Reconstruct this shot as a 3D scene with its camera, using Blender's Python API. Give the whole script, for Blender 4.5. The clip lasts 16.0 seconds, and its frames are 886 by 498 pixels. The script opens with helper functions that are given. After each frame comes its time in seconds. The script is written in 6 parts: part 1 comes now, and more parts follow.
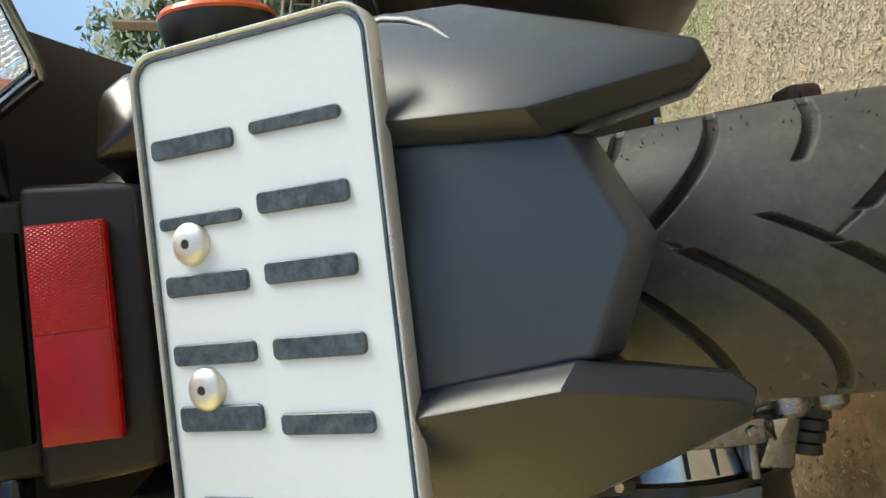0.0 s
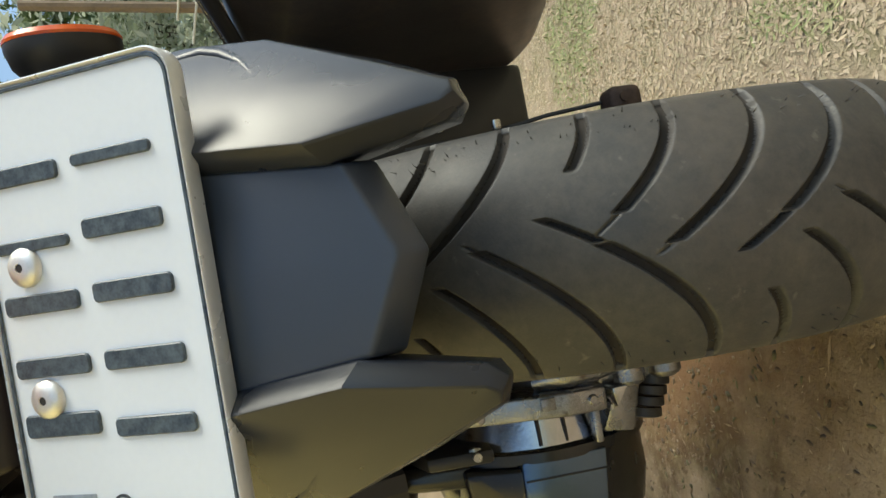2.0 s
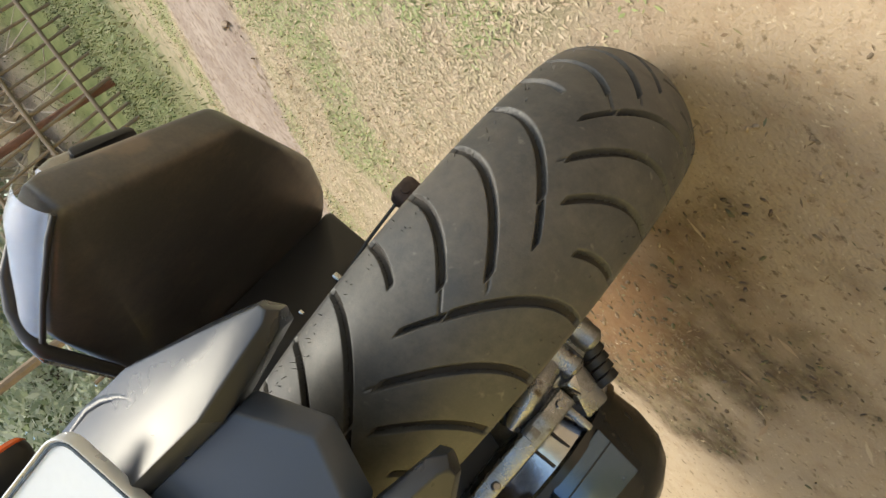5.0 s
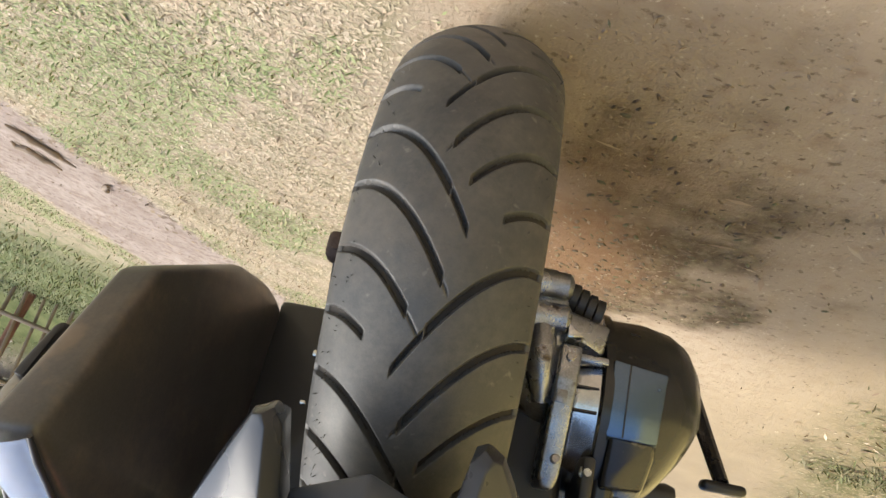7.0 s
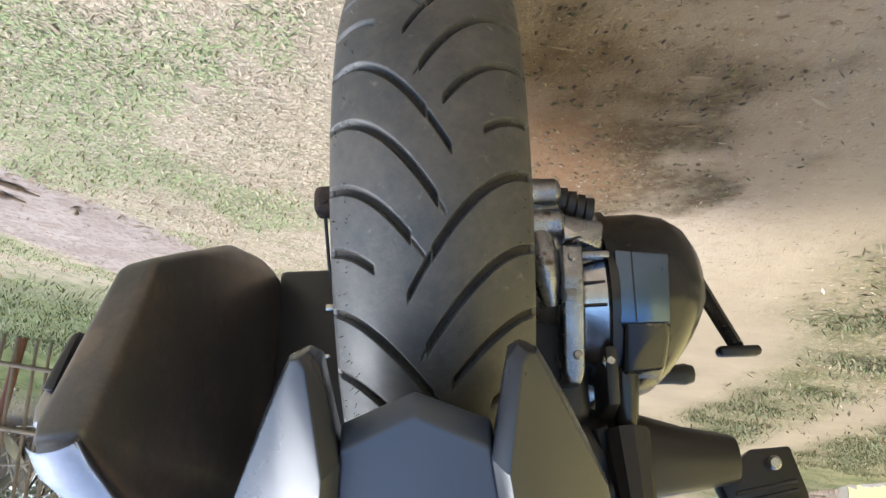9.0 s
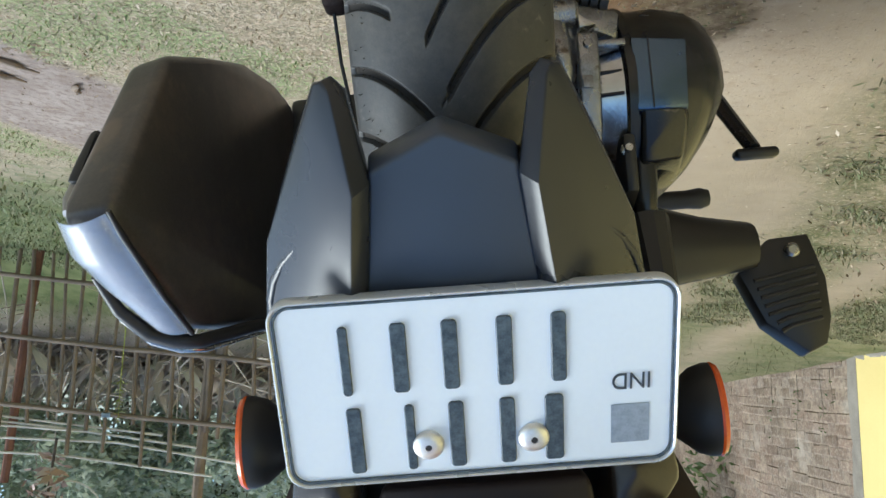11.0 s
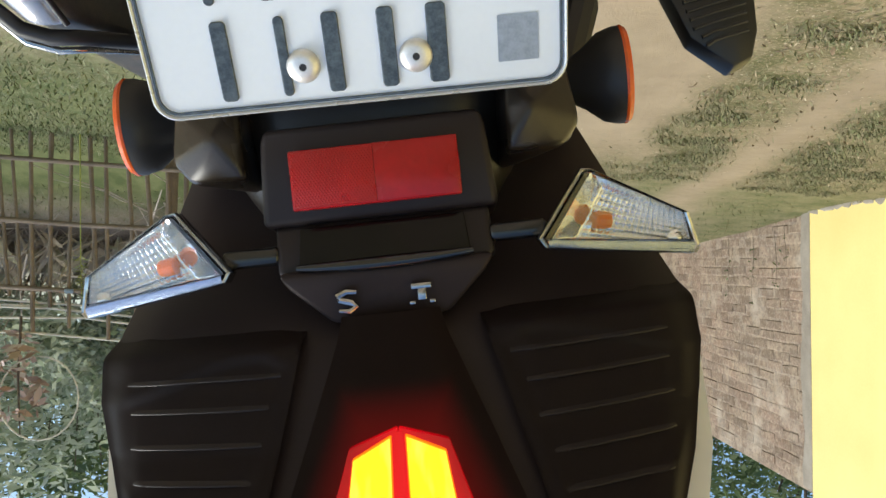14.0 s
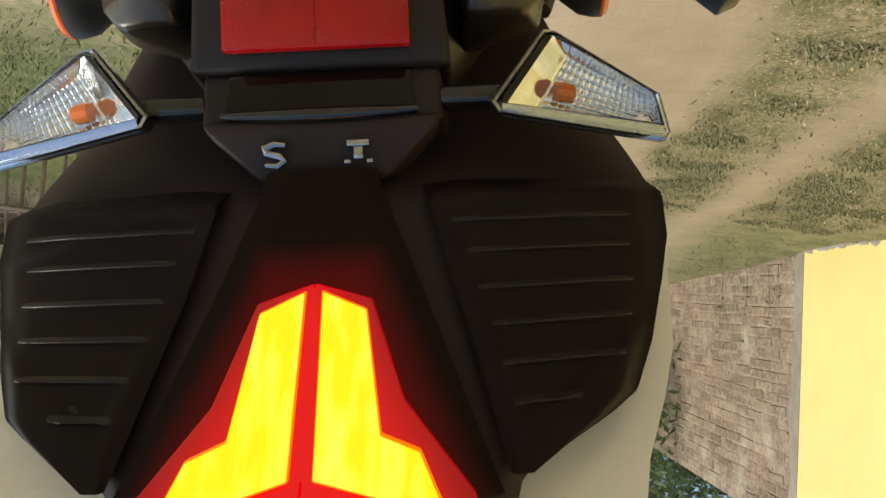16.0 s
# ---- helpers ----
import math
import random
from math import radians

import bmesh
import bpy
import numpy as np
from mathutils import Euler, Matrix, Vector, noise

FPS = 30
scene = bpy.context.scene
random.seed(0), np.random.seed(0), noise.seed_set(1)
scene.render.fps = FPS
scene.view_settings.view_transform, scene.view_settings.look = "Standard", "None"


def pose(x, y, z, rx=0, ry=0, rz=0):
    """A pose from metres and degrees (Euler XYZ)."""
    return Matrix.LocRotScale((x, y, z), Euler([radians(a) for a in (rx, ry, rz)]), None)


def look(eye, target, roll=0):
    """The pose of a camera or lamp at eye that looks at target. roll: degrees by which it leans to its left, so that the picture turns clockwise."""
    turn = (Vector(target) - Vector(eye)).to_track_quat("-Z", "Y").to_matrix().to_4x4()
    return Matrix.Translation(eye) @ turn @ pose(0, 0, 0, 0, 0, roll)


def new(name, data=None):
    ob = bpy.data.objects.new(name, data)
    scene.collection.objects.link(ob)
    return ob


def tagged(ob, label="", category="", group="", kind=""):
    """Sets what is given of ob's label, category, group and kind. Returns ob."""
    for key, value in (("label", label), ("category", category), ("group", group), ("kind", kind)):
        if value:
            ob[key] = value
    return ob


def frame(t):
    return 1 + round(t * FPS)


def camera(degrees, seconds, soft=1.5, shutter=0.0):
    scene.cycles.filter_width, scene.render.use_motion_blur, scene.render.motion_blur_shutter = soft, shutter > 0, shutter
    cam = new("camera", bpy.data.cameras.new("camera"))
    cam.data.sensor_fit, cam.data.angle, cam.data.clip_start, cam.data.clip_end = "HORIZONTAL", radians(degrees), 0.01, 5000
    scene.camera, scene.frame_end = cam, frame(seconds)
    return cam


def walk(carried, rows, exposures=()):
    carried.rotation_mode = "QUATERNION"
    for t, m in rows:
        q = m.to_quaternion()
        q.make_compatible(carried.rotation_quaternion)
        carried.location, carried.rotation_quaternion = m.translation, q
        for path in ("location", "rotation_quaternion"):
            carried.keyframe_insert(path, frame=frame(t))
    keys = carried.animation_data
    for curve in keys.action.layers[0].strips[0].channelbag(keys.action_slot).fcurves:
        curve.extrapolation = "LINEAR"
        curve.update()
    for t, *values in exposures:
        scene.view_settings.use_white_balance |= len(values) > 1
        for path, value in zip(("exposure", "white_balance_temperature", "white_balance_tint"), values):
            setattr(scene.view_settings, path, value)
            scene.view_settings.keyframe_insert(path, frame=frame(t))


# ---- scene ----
cam = camera(62.27, 16.0)
PATH = [
    (0, (-0.0328, -0.4601, 0.4537), (-0.0110, 0.5352, 0.3598), -90.41),
    (0.5, (-0.0328, -0.4684, 0.4350), (0.0027, 0.5232, 0.3106), -89.70),
    (1, (-0.0248, -0.4778, 0.4221), (-0.0112, 0.5108, 0.2722), -90.59),
    (1.5, (-0.0213, -0.4873, 0.4129), (-0.0203, 0.4987, 0.2459), -91.41),
    (2, (-0.0206, -0.4994, 0.4077), (-0.0378, 0.4854, 0.2349), -93.14),
    (2.5, (-0.0227, -0.5136, 0.4009), (-0.0431, 0.4701, 0.2223), -96.14),
    (3, (-0.0244, -0.5348, 0.3933), (-0.0496, 0.4435, 0.1876), -101.78),
    (3.5, (-0.0250, -0.5537, 0.3855), (-0.0512, 0.4149, 0.1381), -110.50),
    (4, (-0.0211, -0.5645, 0.3806), (-0.0162, 0.4001, 0.1172), -117.63),
    (4.2, (-0.0196, -0.5675, 0.3790), (0.0021, 0.3952, 0.1091), -120.07),
    (6.3, (-0.0377, -0.5813, 0.3888), (0.0262, 0.3599, 0.0571), -154.02),
    (6.5, (-0.0373, -0.5828, 0.3880), (0.0200, 0.3573, 0.0520), -156.59),
    (7, (-0.0379, -0.5839, 0.3833), (0.0026, 0.3523, 0.0344), -161.58),
    (7.5, (-0.0392, -0.5843, 0.3798), (-0.0114, 0.3546, 0.0367), -166.60),
    (8, (-0.0394, -0.5850, 0.3800), (-0.0287, 0.3525, 0.0321), -172.28),
    (8.5, (-0.0346, -0.5853, 0.3875), (-0.0274, 0.3581, 0.0558), -173.59),
    (9, (-0.0318, -0.5859, 0.4040), (-0.0322, 0.3695, 0.1086), -175.23),
    (9.2, (-0.0318, -0.5850, 0.4110), (-0.0318, 0.3766, 0.1365), -175.70),
    (11.3, (-0.0289, -0.5616, 0.4985), (-0.0262, 0.4252, 0.3364), -178.17),
    (11.5, (-0.0297, -0.5592, 0.5064), (-0.0272, 0.4288, 0.3521), -178.25),
    (12, (-0.0364, -0.5537, 0.5277), (-0.0455, 0.4378, 0.3979), -178.56),
    (12.5, (-0.0462, -0.5482, 0.5510), (-0.0668, 0.4468, 0.4529), -178.18),
    (13, (-0.0569, -0.5411, 0.5741), (-0.0896, 0.4560, 0.5046), -178.30),
    (13.5, (-0.0664, -0.5352, 0.5938), (-0.1047, 0.4632, 0.5531), -178.78),
    (14, (-0.0747, -0.5299, 0.6119), (-0.1175, 0.4690, 0.5913), -180.13),
    (14.5, (-0.0822, -0.5220, 0.6262), (-0.1198, 0.4771, 0.6088), -180.00),
    (15, (-0.0888, -0.5134, 0.6413), (-0.1163, 0.4860, 0.6221), -177.93),
    (15.5, (-0.0961, -0.5030, 0.6594), (-0.1269, 0.4957, 0.6201), -176.38),
    (16, (-0.1048, -0.4918, 0.6860), (-0.1514, 0.5054, 0.6276), -176.56),
]
walk(cam, [(t, look(eye, target, roll)) for t, eye, target, roll in PATH],
     exposures=[(0.0, 0.32, 6200, -1), (2.0, 0.24, 6250, -1), (4.0, 0.44, 6650, 1), (6.5, 0.84, 6200, 7), (8.0, 0.86, 5800, 8), (9.0, 0.95, 5350, 8), (11.3, 0.22, 5250, 0), (12.5, 0.32, 5350, 2), (14.0, 0.30, 5850, 3), (16.0, 0.18, 6400, 2)])

# ---- light ----
world = bpy.data.worlds.new("sky")
scene.world = world
world.use_nodes = True
wn = world.node_tree
sky = wn.nodes.new("ShaderNodeTexSky")
sky.sky_type = 'NISHITA'
sky.sun_disc = False
SUN_EL, SUN_AZ = 46.0, 86.0          # degrees; azimuth clockwise from +y
sky.sun_elevation = radians(SUN_EL)
sky.sun_rotation = radians(SUN_AZ)
sky.air_density, sky.dust_density = 1.0, 2.2
wn.links.new(sky.outputs[0], wn.nodes["Background"].inputs[0])
wn.nodes["Background"].inputs[1].default_value = 0.165
sun = new("sun", bpy.data.lights.new("sun", "SUN"))
sun.data.energy, sun.data.angle, sun.data.color = 3.0, radians(32), (1.0, 0.90, 0.76)
_d = Vector((math.sin(radians(SUN_AZ)) * math.cos(radians(SUN_EL)), math.cos(radians(SUN_AZ)) * math.cos(radians(SUN_EL)), math.sin(radians(SUN_EL))))
sun.matrix_world = look(tuple(_d * 20), (0, 0, 0))

# ---- materials ----


def mat(name, c1, c2=None, rough=0.5, metal=0.0, scale=40.0, fine=400.0, bump=0.1, rvar=0.15, spots=None, coat=0.0, spec=0.5, obj=True, dist=0.001):
    """A surface of two mottled tones with coarse and fine variation, uneven gloss and relief."""
    m = bpy.data.materials.new(name)
    m.use_nodes = True
    nt = m.node_tree
    N, L = nt.nodes, nt.links
    b = N["Principled BSDF"]
    c2 = c2 or tuple(v * 0.75 for v in c1)
    tc = N.new("ShaderNodeTexCoord")
    co = tc.outputs["Object"]
    n1, n2 = N.new("ShaderNodeTexNoise"), N.new("ShaderNodeTexNoise")
    for n, s, d in ((n1, scale, 5), (n2, fine, 3)):
        n.inputs["Scale"].default_value, n.inputs["Detail"].default_value = s, d
        L.new(co, n.inputs["Vector"])
    add = N.new("ShaderNodeMath")
    add.operation = 'MULTIPLY_ADD'
    L.new(n2.outputs["Fac"], add.inputs[0])
    add.inputs[1].default_value = 0.5
    L.new(n1.outputs["Fac"], add.inputs[2])
    ramp = N.new("ShaderNodeMapRange")
    ramp.inputs["From Min"].default_value, ramp.inputs["From Max"].default_value = 0.5, 1.0
    L.new(add.outputs[0], ramp.inputs["Value"])
    mix = N.new("ShaderNodeMix")
    mix.data_type = 'RGBA'
    mix.inputs["A"].default_value, mix.inputs["B"].default_value = (*c1, 1), (*c2, 1)
    L.new(ramp.outputs[0], mix.inputs["Factor"])
    out = mix.outputs["Result"]
    if spots:
        sc, size, sscale = spots
        n3 = N.new("ShaderNodeTexNoise")
        n3.inputs["Scale"].default_value, n3.inputs["Detail"].default_value = sscale, 6
        L.new(co, n3.inputs["Vector"])
        r3 = N.new("ShaderNodeMapRange")
        r3.inputs["From Min"].default_value, r3.inputs["From Max"].default_value = size, size + 0.08
        L.new(n3.outputs["Fac"], r3.inputs["Value"])
        mx = N.new("ShaderNodeMix")
        mx.data_type = 'RGBA'
        L.new(r3.outputs[0], mx.inputs["Factor"])
        L.new(out, mx.inputs["A"])
        mx.inputs["B"].default_value = (*sc, 1)
        out = mx.outputs["Result"]
    L.new(out, b.inputs["Base Color"])
    rr = N.new("ShaderNodeMapRange")
    rr.inputs["From Min"].default_value, rr.inputs["From Max"].default_value = 0.3, 0.7
    rr.inputs["To Min"].default_value, rr.inputs["To Max"].default_value = max(0.02, rough - rvar / 2), min(1, rough + rvar / 2)
    L.new(n1.outputs["Fac"], rr.inputs["Value"])
    L.new(rr.outputs[0], b.inputs["Roughness"])
    b.inputs["Metallic"].default_value = metal
    b.inputs["Coat Weight"].default_value = coat
    b.inputs["Specular IOR Level"].default_value = spec
    if bump:
        bp = N.new("ShaderNodeBump")
        bp.inputs["Strength"].default_value, bp.inputs["Distance"].default_value = bump, dist
        L.new(n2.outputs["Fac"], bp.inputs["Height"])
        L.new(bp.outputs[0], b.inputs["Normal"])
    return m


RUBBER = mat("tyre_rubber", (0.050, 0.051, 0.052), (0.033, 0.033, 0.034), 0.56, scale=25, fine=900, bump=0.12, spots=((0.11, 0.105, 0.095), 0.66, 150))


def dusty(m, tone, scale, lo, hi, most):
    """Dust that lies in soft, torn patches over a surface."""
    N, L = m.node_tree.nodes, m.node_tree.links
    b = N["Principled BSDF"]
    col = b.inputs["Base Color"].links[0].from_socket
    tc, big, small, mul, mr, mx_ = N.new("ShaderNodeTexCoord"), N.new("ShaderNodeTexNoise"), N.new("ShaderNodeTexNoise"), N.new("ShaderNodeMath"), N.new("ShaderNodeMapRange"), N.new("ShaderNodeMix")
    for q, k in ((big, 1.0), (small, 9.0)):
        q.inputs["Scale"].default_value, q.inputs["Detail"].default_value, q.inputs["Roughness"].default_value = scale * k, 8, 0.68
        L.new(tc.outputs["Object"], q.inputs["Vector"])
    mul.operation = 'MULTIPLY_ADD'
    L.new(small.outputs["Fac"], mul.inputs[0])
    mul.inputs[1].default_value = 0.35
    L.new(big.outputs["Fac"], mul.inputs[2])
    mr.inputs["From Min"].default_value, mr.inputs["From Max"].default_value, mr.inputs["To Max"].default_value = lo, hi, most
    L.new(mul.outputs[0], mr.inputs["Value"])
    mx_.data_type = 'RGBA'
    L.new(mr.outputs[0], mx_.inputs["Factor"])
    L.new(col, mx_.inputs["A"])
    mx_.inputs["B"].default_value = (*tone, 1)
    L.new(mx_.outputs["Result"], b.inputs["Base Color"])
    return m


dusty(RUBBER, (0.105, 0.098, 0.084), 26, 0.60, 0.92, 0.75)
dusty(RUBBER, (0.125, 0.105, 0.085), 8, 0.66, 0.90, 0.5)
# Fresher rubber in the grooves, their shade painted into its dark brown.
GROOVE_SHADE = mat("shaded_groove_rubber", (0.030, 0.024, 0.018), rough=0.8, fine=900)
PLASTIC = mat("matte_black_plastic", (0.030, 0.029, 0.029), (0.021, 0.020, 0.020), 0.45, fine=1500, bump=0.12, scale=12)
GUARD = mat("dark_grey_plastic", (0.0165, 0.0200, 0.0285), (0.0128, 0.0156, 0.0225), 0.28, fine=2500, bump=0.08, scale=14, spec=0.50, spots=((0.11, 0.10, 0.085), 0.71, 60))
FOOT = mat("dark_footrest_plastic", (0.018, 0.016, 0.014), (0.013, 0.012, 0.011), 0.36, fine=900, bump=0.1, scale=20)
# Same plastic as the fins; the lighter blue paints in this face's sky sheen.
GUARD_SKYLIT = mat("skylit_blue_grey_plastic", (0.045, 0.056, 0.080), (0.036, 0.046, 0.067), 0.34, fine=2500, bump=0.08, scale=14, spec=0.5, spots=((0.12, 0.11, 0.095), 0.70, 60))
PAINT = mat("gloss_black_plastic", (0.012, 0.012, 0.013), rough=0.16, fine=200, bump=0.02, coat=0.3, scale=10)
GLOSS = mat("polished_black_lens", (0.008, 0.008, 0.009), rough=0.06, rvar=0.04, fine=200, bump=0.0, coat=0.5, scale=10)
TRAY = mat("dark_brown_plastic", (0.030, 0.023, 0.017), (0.019, 0.015, 0.011), 0.36, fine=800, bump=0.08, scale=15)
TAIL = mat("satin_black_tail", (0.0310, 0.0225, 0.0226), (0.0230, 0.0172, 0.0174), 0.46, fine=1200, bump=0.05, scale=9, spec=0.15)
LOUVRE = mat("matt_black_louvre", (0.0205, 0.0150, 0.0156), (0.0155, 0.0118, 0.0124), 0.40, fine=1200, bump=0.04, scale=9, spec=0.24)
CREAM = mat("pearl_white_paint", (0.86, 0.84, 0.74), (0.82, 0.80, 0.70), 0.25, fine=100, bump=0.0, coat=0.4, scale=6)
CASTING = mat("cast_aluminium", (0.40, 0.41, 0.44), (0.19, 0.19, 0.195), 0.28, metal=0.88, scale=45, fine=700, bump=0.35, spots=((0.10, 0.08, 0.06), 0.62, 60))
CASE = mat("black_engine_cover", (0.021, 0.021, 0.022), (0.015, 0.015, 0.015), 0.22, scale=25, fine=600, bump=0.08, spots=((0.09, 0.075, 0.06), 0.66, 50))
# Blue metal in place of the sky mirrored in the cover's flat face.
SKY_BLUED = mat("smooth_sky_blue_metal", (0.105, 0.145, 0.215), (0.085, 0.12, 0.175), 0.26, metal=0.75, scale=20, fine=300, bump=0.03)
POLISHED = mat("polished_aluminium", (0.55, 0.56, 0.58), (0.42, 0.42, 0.43), 0.2, metal=1.0, scale=35, fine=400, bump=0.08, spots=((0.20, 0.17, 0.14), 0.64, 50))
STEEL = mat("zinc_plated_steel", (0.62, 0.61, 0.58), (0.40, 0.39, 0.37), 0.25, metal=1.0, scale=120, fine=600, bump=0.05)
BOWL = mat("silvered_bowl", (0.93, 0.94, 0.96), (0.74, 0.76, 0.79), 0.05, metal=0.97, rvar=0.04, scale=100, fine=420, bump=0.0)
RIVET = mat("brushed_rivet", (0.85, 0.84, 0.82), (0.72, 0.71, 0.69), 0.48, metal=0.85, scale=200, fine=900, bump=0.05)
DARKGLASS = mat("smoked_black_lens", (0.006, 0.005, 0.005), (0.004, 0.004, 0.004), 0.12, scale=30, fine=300, bump=0.02, spec=0.22)
# Bluish metal stands in for the sky's sheen on the clear lens lip.
LIP = mat("mirror_lip", (0.52, 0.60, 0.76), (0.44, 0.52, 0.67), 0.16, metal=0.9, scale=60, bump=0.02)
CHROME = mat("bright_metal", (0.8, 0.8, 0.79), rough=0.12, metal=1.0, scale=100, bump=0.02)
SMOKED = mat("smoked_chrome", (0.46, 0.46, 0.48), (0.32, 0.32, 0.34), 0.16, metal=1.0, scale=100, bump=0.02)
MUFFLER = mat("heat_proof_black_paint", (0.080, 0.072, 0.065), (0.051, 0.046, 0.041), 0.34, scale=16, fine=500, bump=0.06, rvar=0.12, spec=0.45, spots=((0.12, 0.090, 0.066), 0.63, 24))
SATIN = mat("satin_silver_metal", (0.40, 0.40, 0.41), (0.30, 0.29, 0.28), 0.40, metal=0.95, scale=20, fine=500, bump=0.05)
# Bright metal in place of the sky mirrored on black gloss paint.
SKY_SHEEN = mat("sky_sheen_metal", (0.88, 0.88, 0.89), (0.78, 0.78, 0.79), 0.24, rvar=0.05, metal=0.85, scale=15, fine=500, bump=0.03)
RUST = mat("rusty_bracket", (0.10, 0.06, 0.04), (0.05, 0.03, 0.02), 0.7, scale=60, bump=0.5)
PLATE = mat("reflective_plate_film", (0.76, 0.815, 0.90), (0.72, 0.775, 0.865), 0.34, scale=8, fine=300, bump=0.03, spots=((0.4, 0.38, 0.36), 0.735, 120))
dusty(MUFFLER, (0.17, 0.125, 0.09), 12, 0.64, 0.92, 0.6)
TRIM = mat("pale_aluminium_edge", (0.70, 0.73, 0.78), (0.60, 0.63, 0.68), 0.30, metal=0.45, scale=40, fine=300, bump=0.04)
INK = mat("embossed_black_ink", (0.03, 0.04, 0.055), (0.10, 0.13, 0.16), 0.4, scale=260, fine=900, bump=0.1)
HOLO = mat("hologram_foil", (0.42, 0.47, 0.54), (0.30, 0.34, 0.40), 0.35, metal=0.4, scale=220, fine=900, bump=0.05)
PLATETXT = mat("plate_print", (0.05, 0.06, 0.08), rough=0.5)


def reflector_red():
    """Clear red plastic over rows of slanting prisms."""
    m = mat("red_prism_reflector", (0.42, 0.005, 0.006), (0.30, 0.004, 0.004), 0.28, scale=30, fine=80, bump=0.0, spec=0.35, coat=0.1)
    nt = m.node_tree
    b = nt.nodes["Principled BSDF"]
    tc = nt.nodes.new("ShaderNodeTexCoord")
    heights = []
    for turn in (0.55, -0.55):
        mp, wv = nt.nodes.new("ShaderNodeMapping"), nt.nodes.new("ShaderNodeTexWave")
        mp.inputs["Rotation"].default_value = (0, turn, 0)
        nt.links.new(tc.outputs["Object"], mp.inputs["Vector"])
        nt.links.new(mp.outputs[0], wv.inputs["Vector"])
        wv.inputs["Scale"].default_value, wv.inputs["Distortion"].default_value = 240, 0.4
        heights.append(wv.outputs["Fac"])
    mul = nt.nodes.new("ShaderNodeMath")
    mul.operation = 'MULTIPLY'
    for k in (0, 1):
        nt.links.new(heights[k], mul.inputs[k])
    bp = nt.nodes.new("ShaderNodeBump")
    bp.inputs["Strength"].default_value, bp.inputs["Distance"].default_value = 0.45, 0.0006
    nt.links.new(mul.outputs[0], bp.inputs["Height"])
    nt.links.new(bp.outputs[0], b.inputs["Normal"])
    return m


def clear(name, color, rough=0.02, alpha_trans=1.0):
    m = bpy.data.materials.new(name)
    m.use_nodes = True
    b = m.node_tree.nodes["Principled BSDF"]
    b.inputs["Base Color"].default_value = (*color, 1)
    b.inputs["Transmission Weight"].default_value = alpha_trans
    b.inputs["Roughness"].default_value = rough
    b.inputs["IOR"].default_value = 1.45
    return m


def glow(name, color, strength):
    m = bpy.data.materials.new(name)
    m.use_nodes = True
    b = m.node_tree.nodes["Principled BSDF"]
    b.inputs["Base Color"].default_value = (*color, 1)
    b.inputs["Emission Color"].default_value = (*color, 1)
    b.inputs["Emission Strength"].default_value = strength
    b.inputs["Roughness"].default_value = 0.15
    return m


RED_REFLECTOR = reflector_red()
RED_DARK = mat("red_plastic", (0.36, 0.005, 0.006), (0.27, 0.004, 0.004), 0.25, scale=45, fine=300, bump=0.06, spec=0.35, coat=0.1)
ORANGE = mat("orange_plastic", (0.75, 0.13, 0.02), (0.6, 0.09, 0.015), 0.2, scale=60, bump=0.02)
BULB = mat("amber_bulb_glass", (0.95, 0.24, 0.03), (0.85, 0.18, 0.02), 0.15, scale=60, bump=0.0)
CLEAR = clear("clear_lens", (0.97, 0.98, 0.98))
LIT = glow("lit_light_guide", (1.0, 0.50, 0.004), 1.22)
LIT_EDGE = glow("lit_guide_edge", (1.0, 0.16, 0.0), 1.0)
RED_LENS = glow("lit_red_lens", (1.0, 0.0, 0.006), 0.5)


def streaked(m):
    """Brighter streaks along a light guide."""
    N, L = m.node_tree.nodes, m.node_tree.links
    tc, mp, q, r, mx_ = N.new("ShaderNodeTexCoord"), N.new("ShaderNodeMapping"), N.new("ShaderNodeTexNoise"), N.new("ShaderNodeMapRange"), N.new("ShaderNodeMix")
    mp.inputs["Scale"].default_value = (150, 40, 26)
    q.inputs["Scale"].default_value, q.inputs["Detail"].default_value = 1.0, 3
    L.new(tc.outputs["Object"], mp.inputs["Vector"])
    L.new(mp.outputs[0], q.inputs["Vector"])
    r.inputs["From Min"].default_value, r.inputs["From Max"].default_value = 0.45, 0.75
    L.new(q.outputs["Fac"], r.inputs["Value"])
    mx_.data_type = 'RGBA'
    mx_.inputs["A"].default_value, mx_.inputs["B"].default_value = (1.0, 0.50, 0.004, 1), (1.0, 0.72, 0.09, 1)
    L.new(r.outputs[0], mx_.inputs["Factor"])
    L.new(mx_.outputs["Result"], N["Principled BSDF"].inputs["Emission Color"])


streaked(LIT)


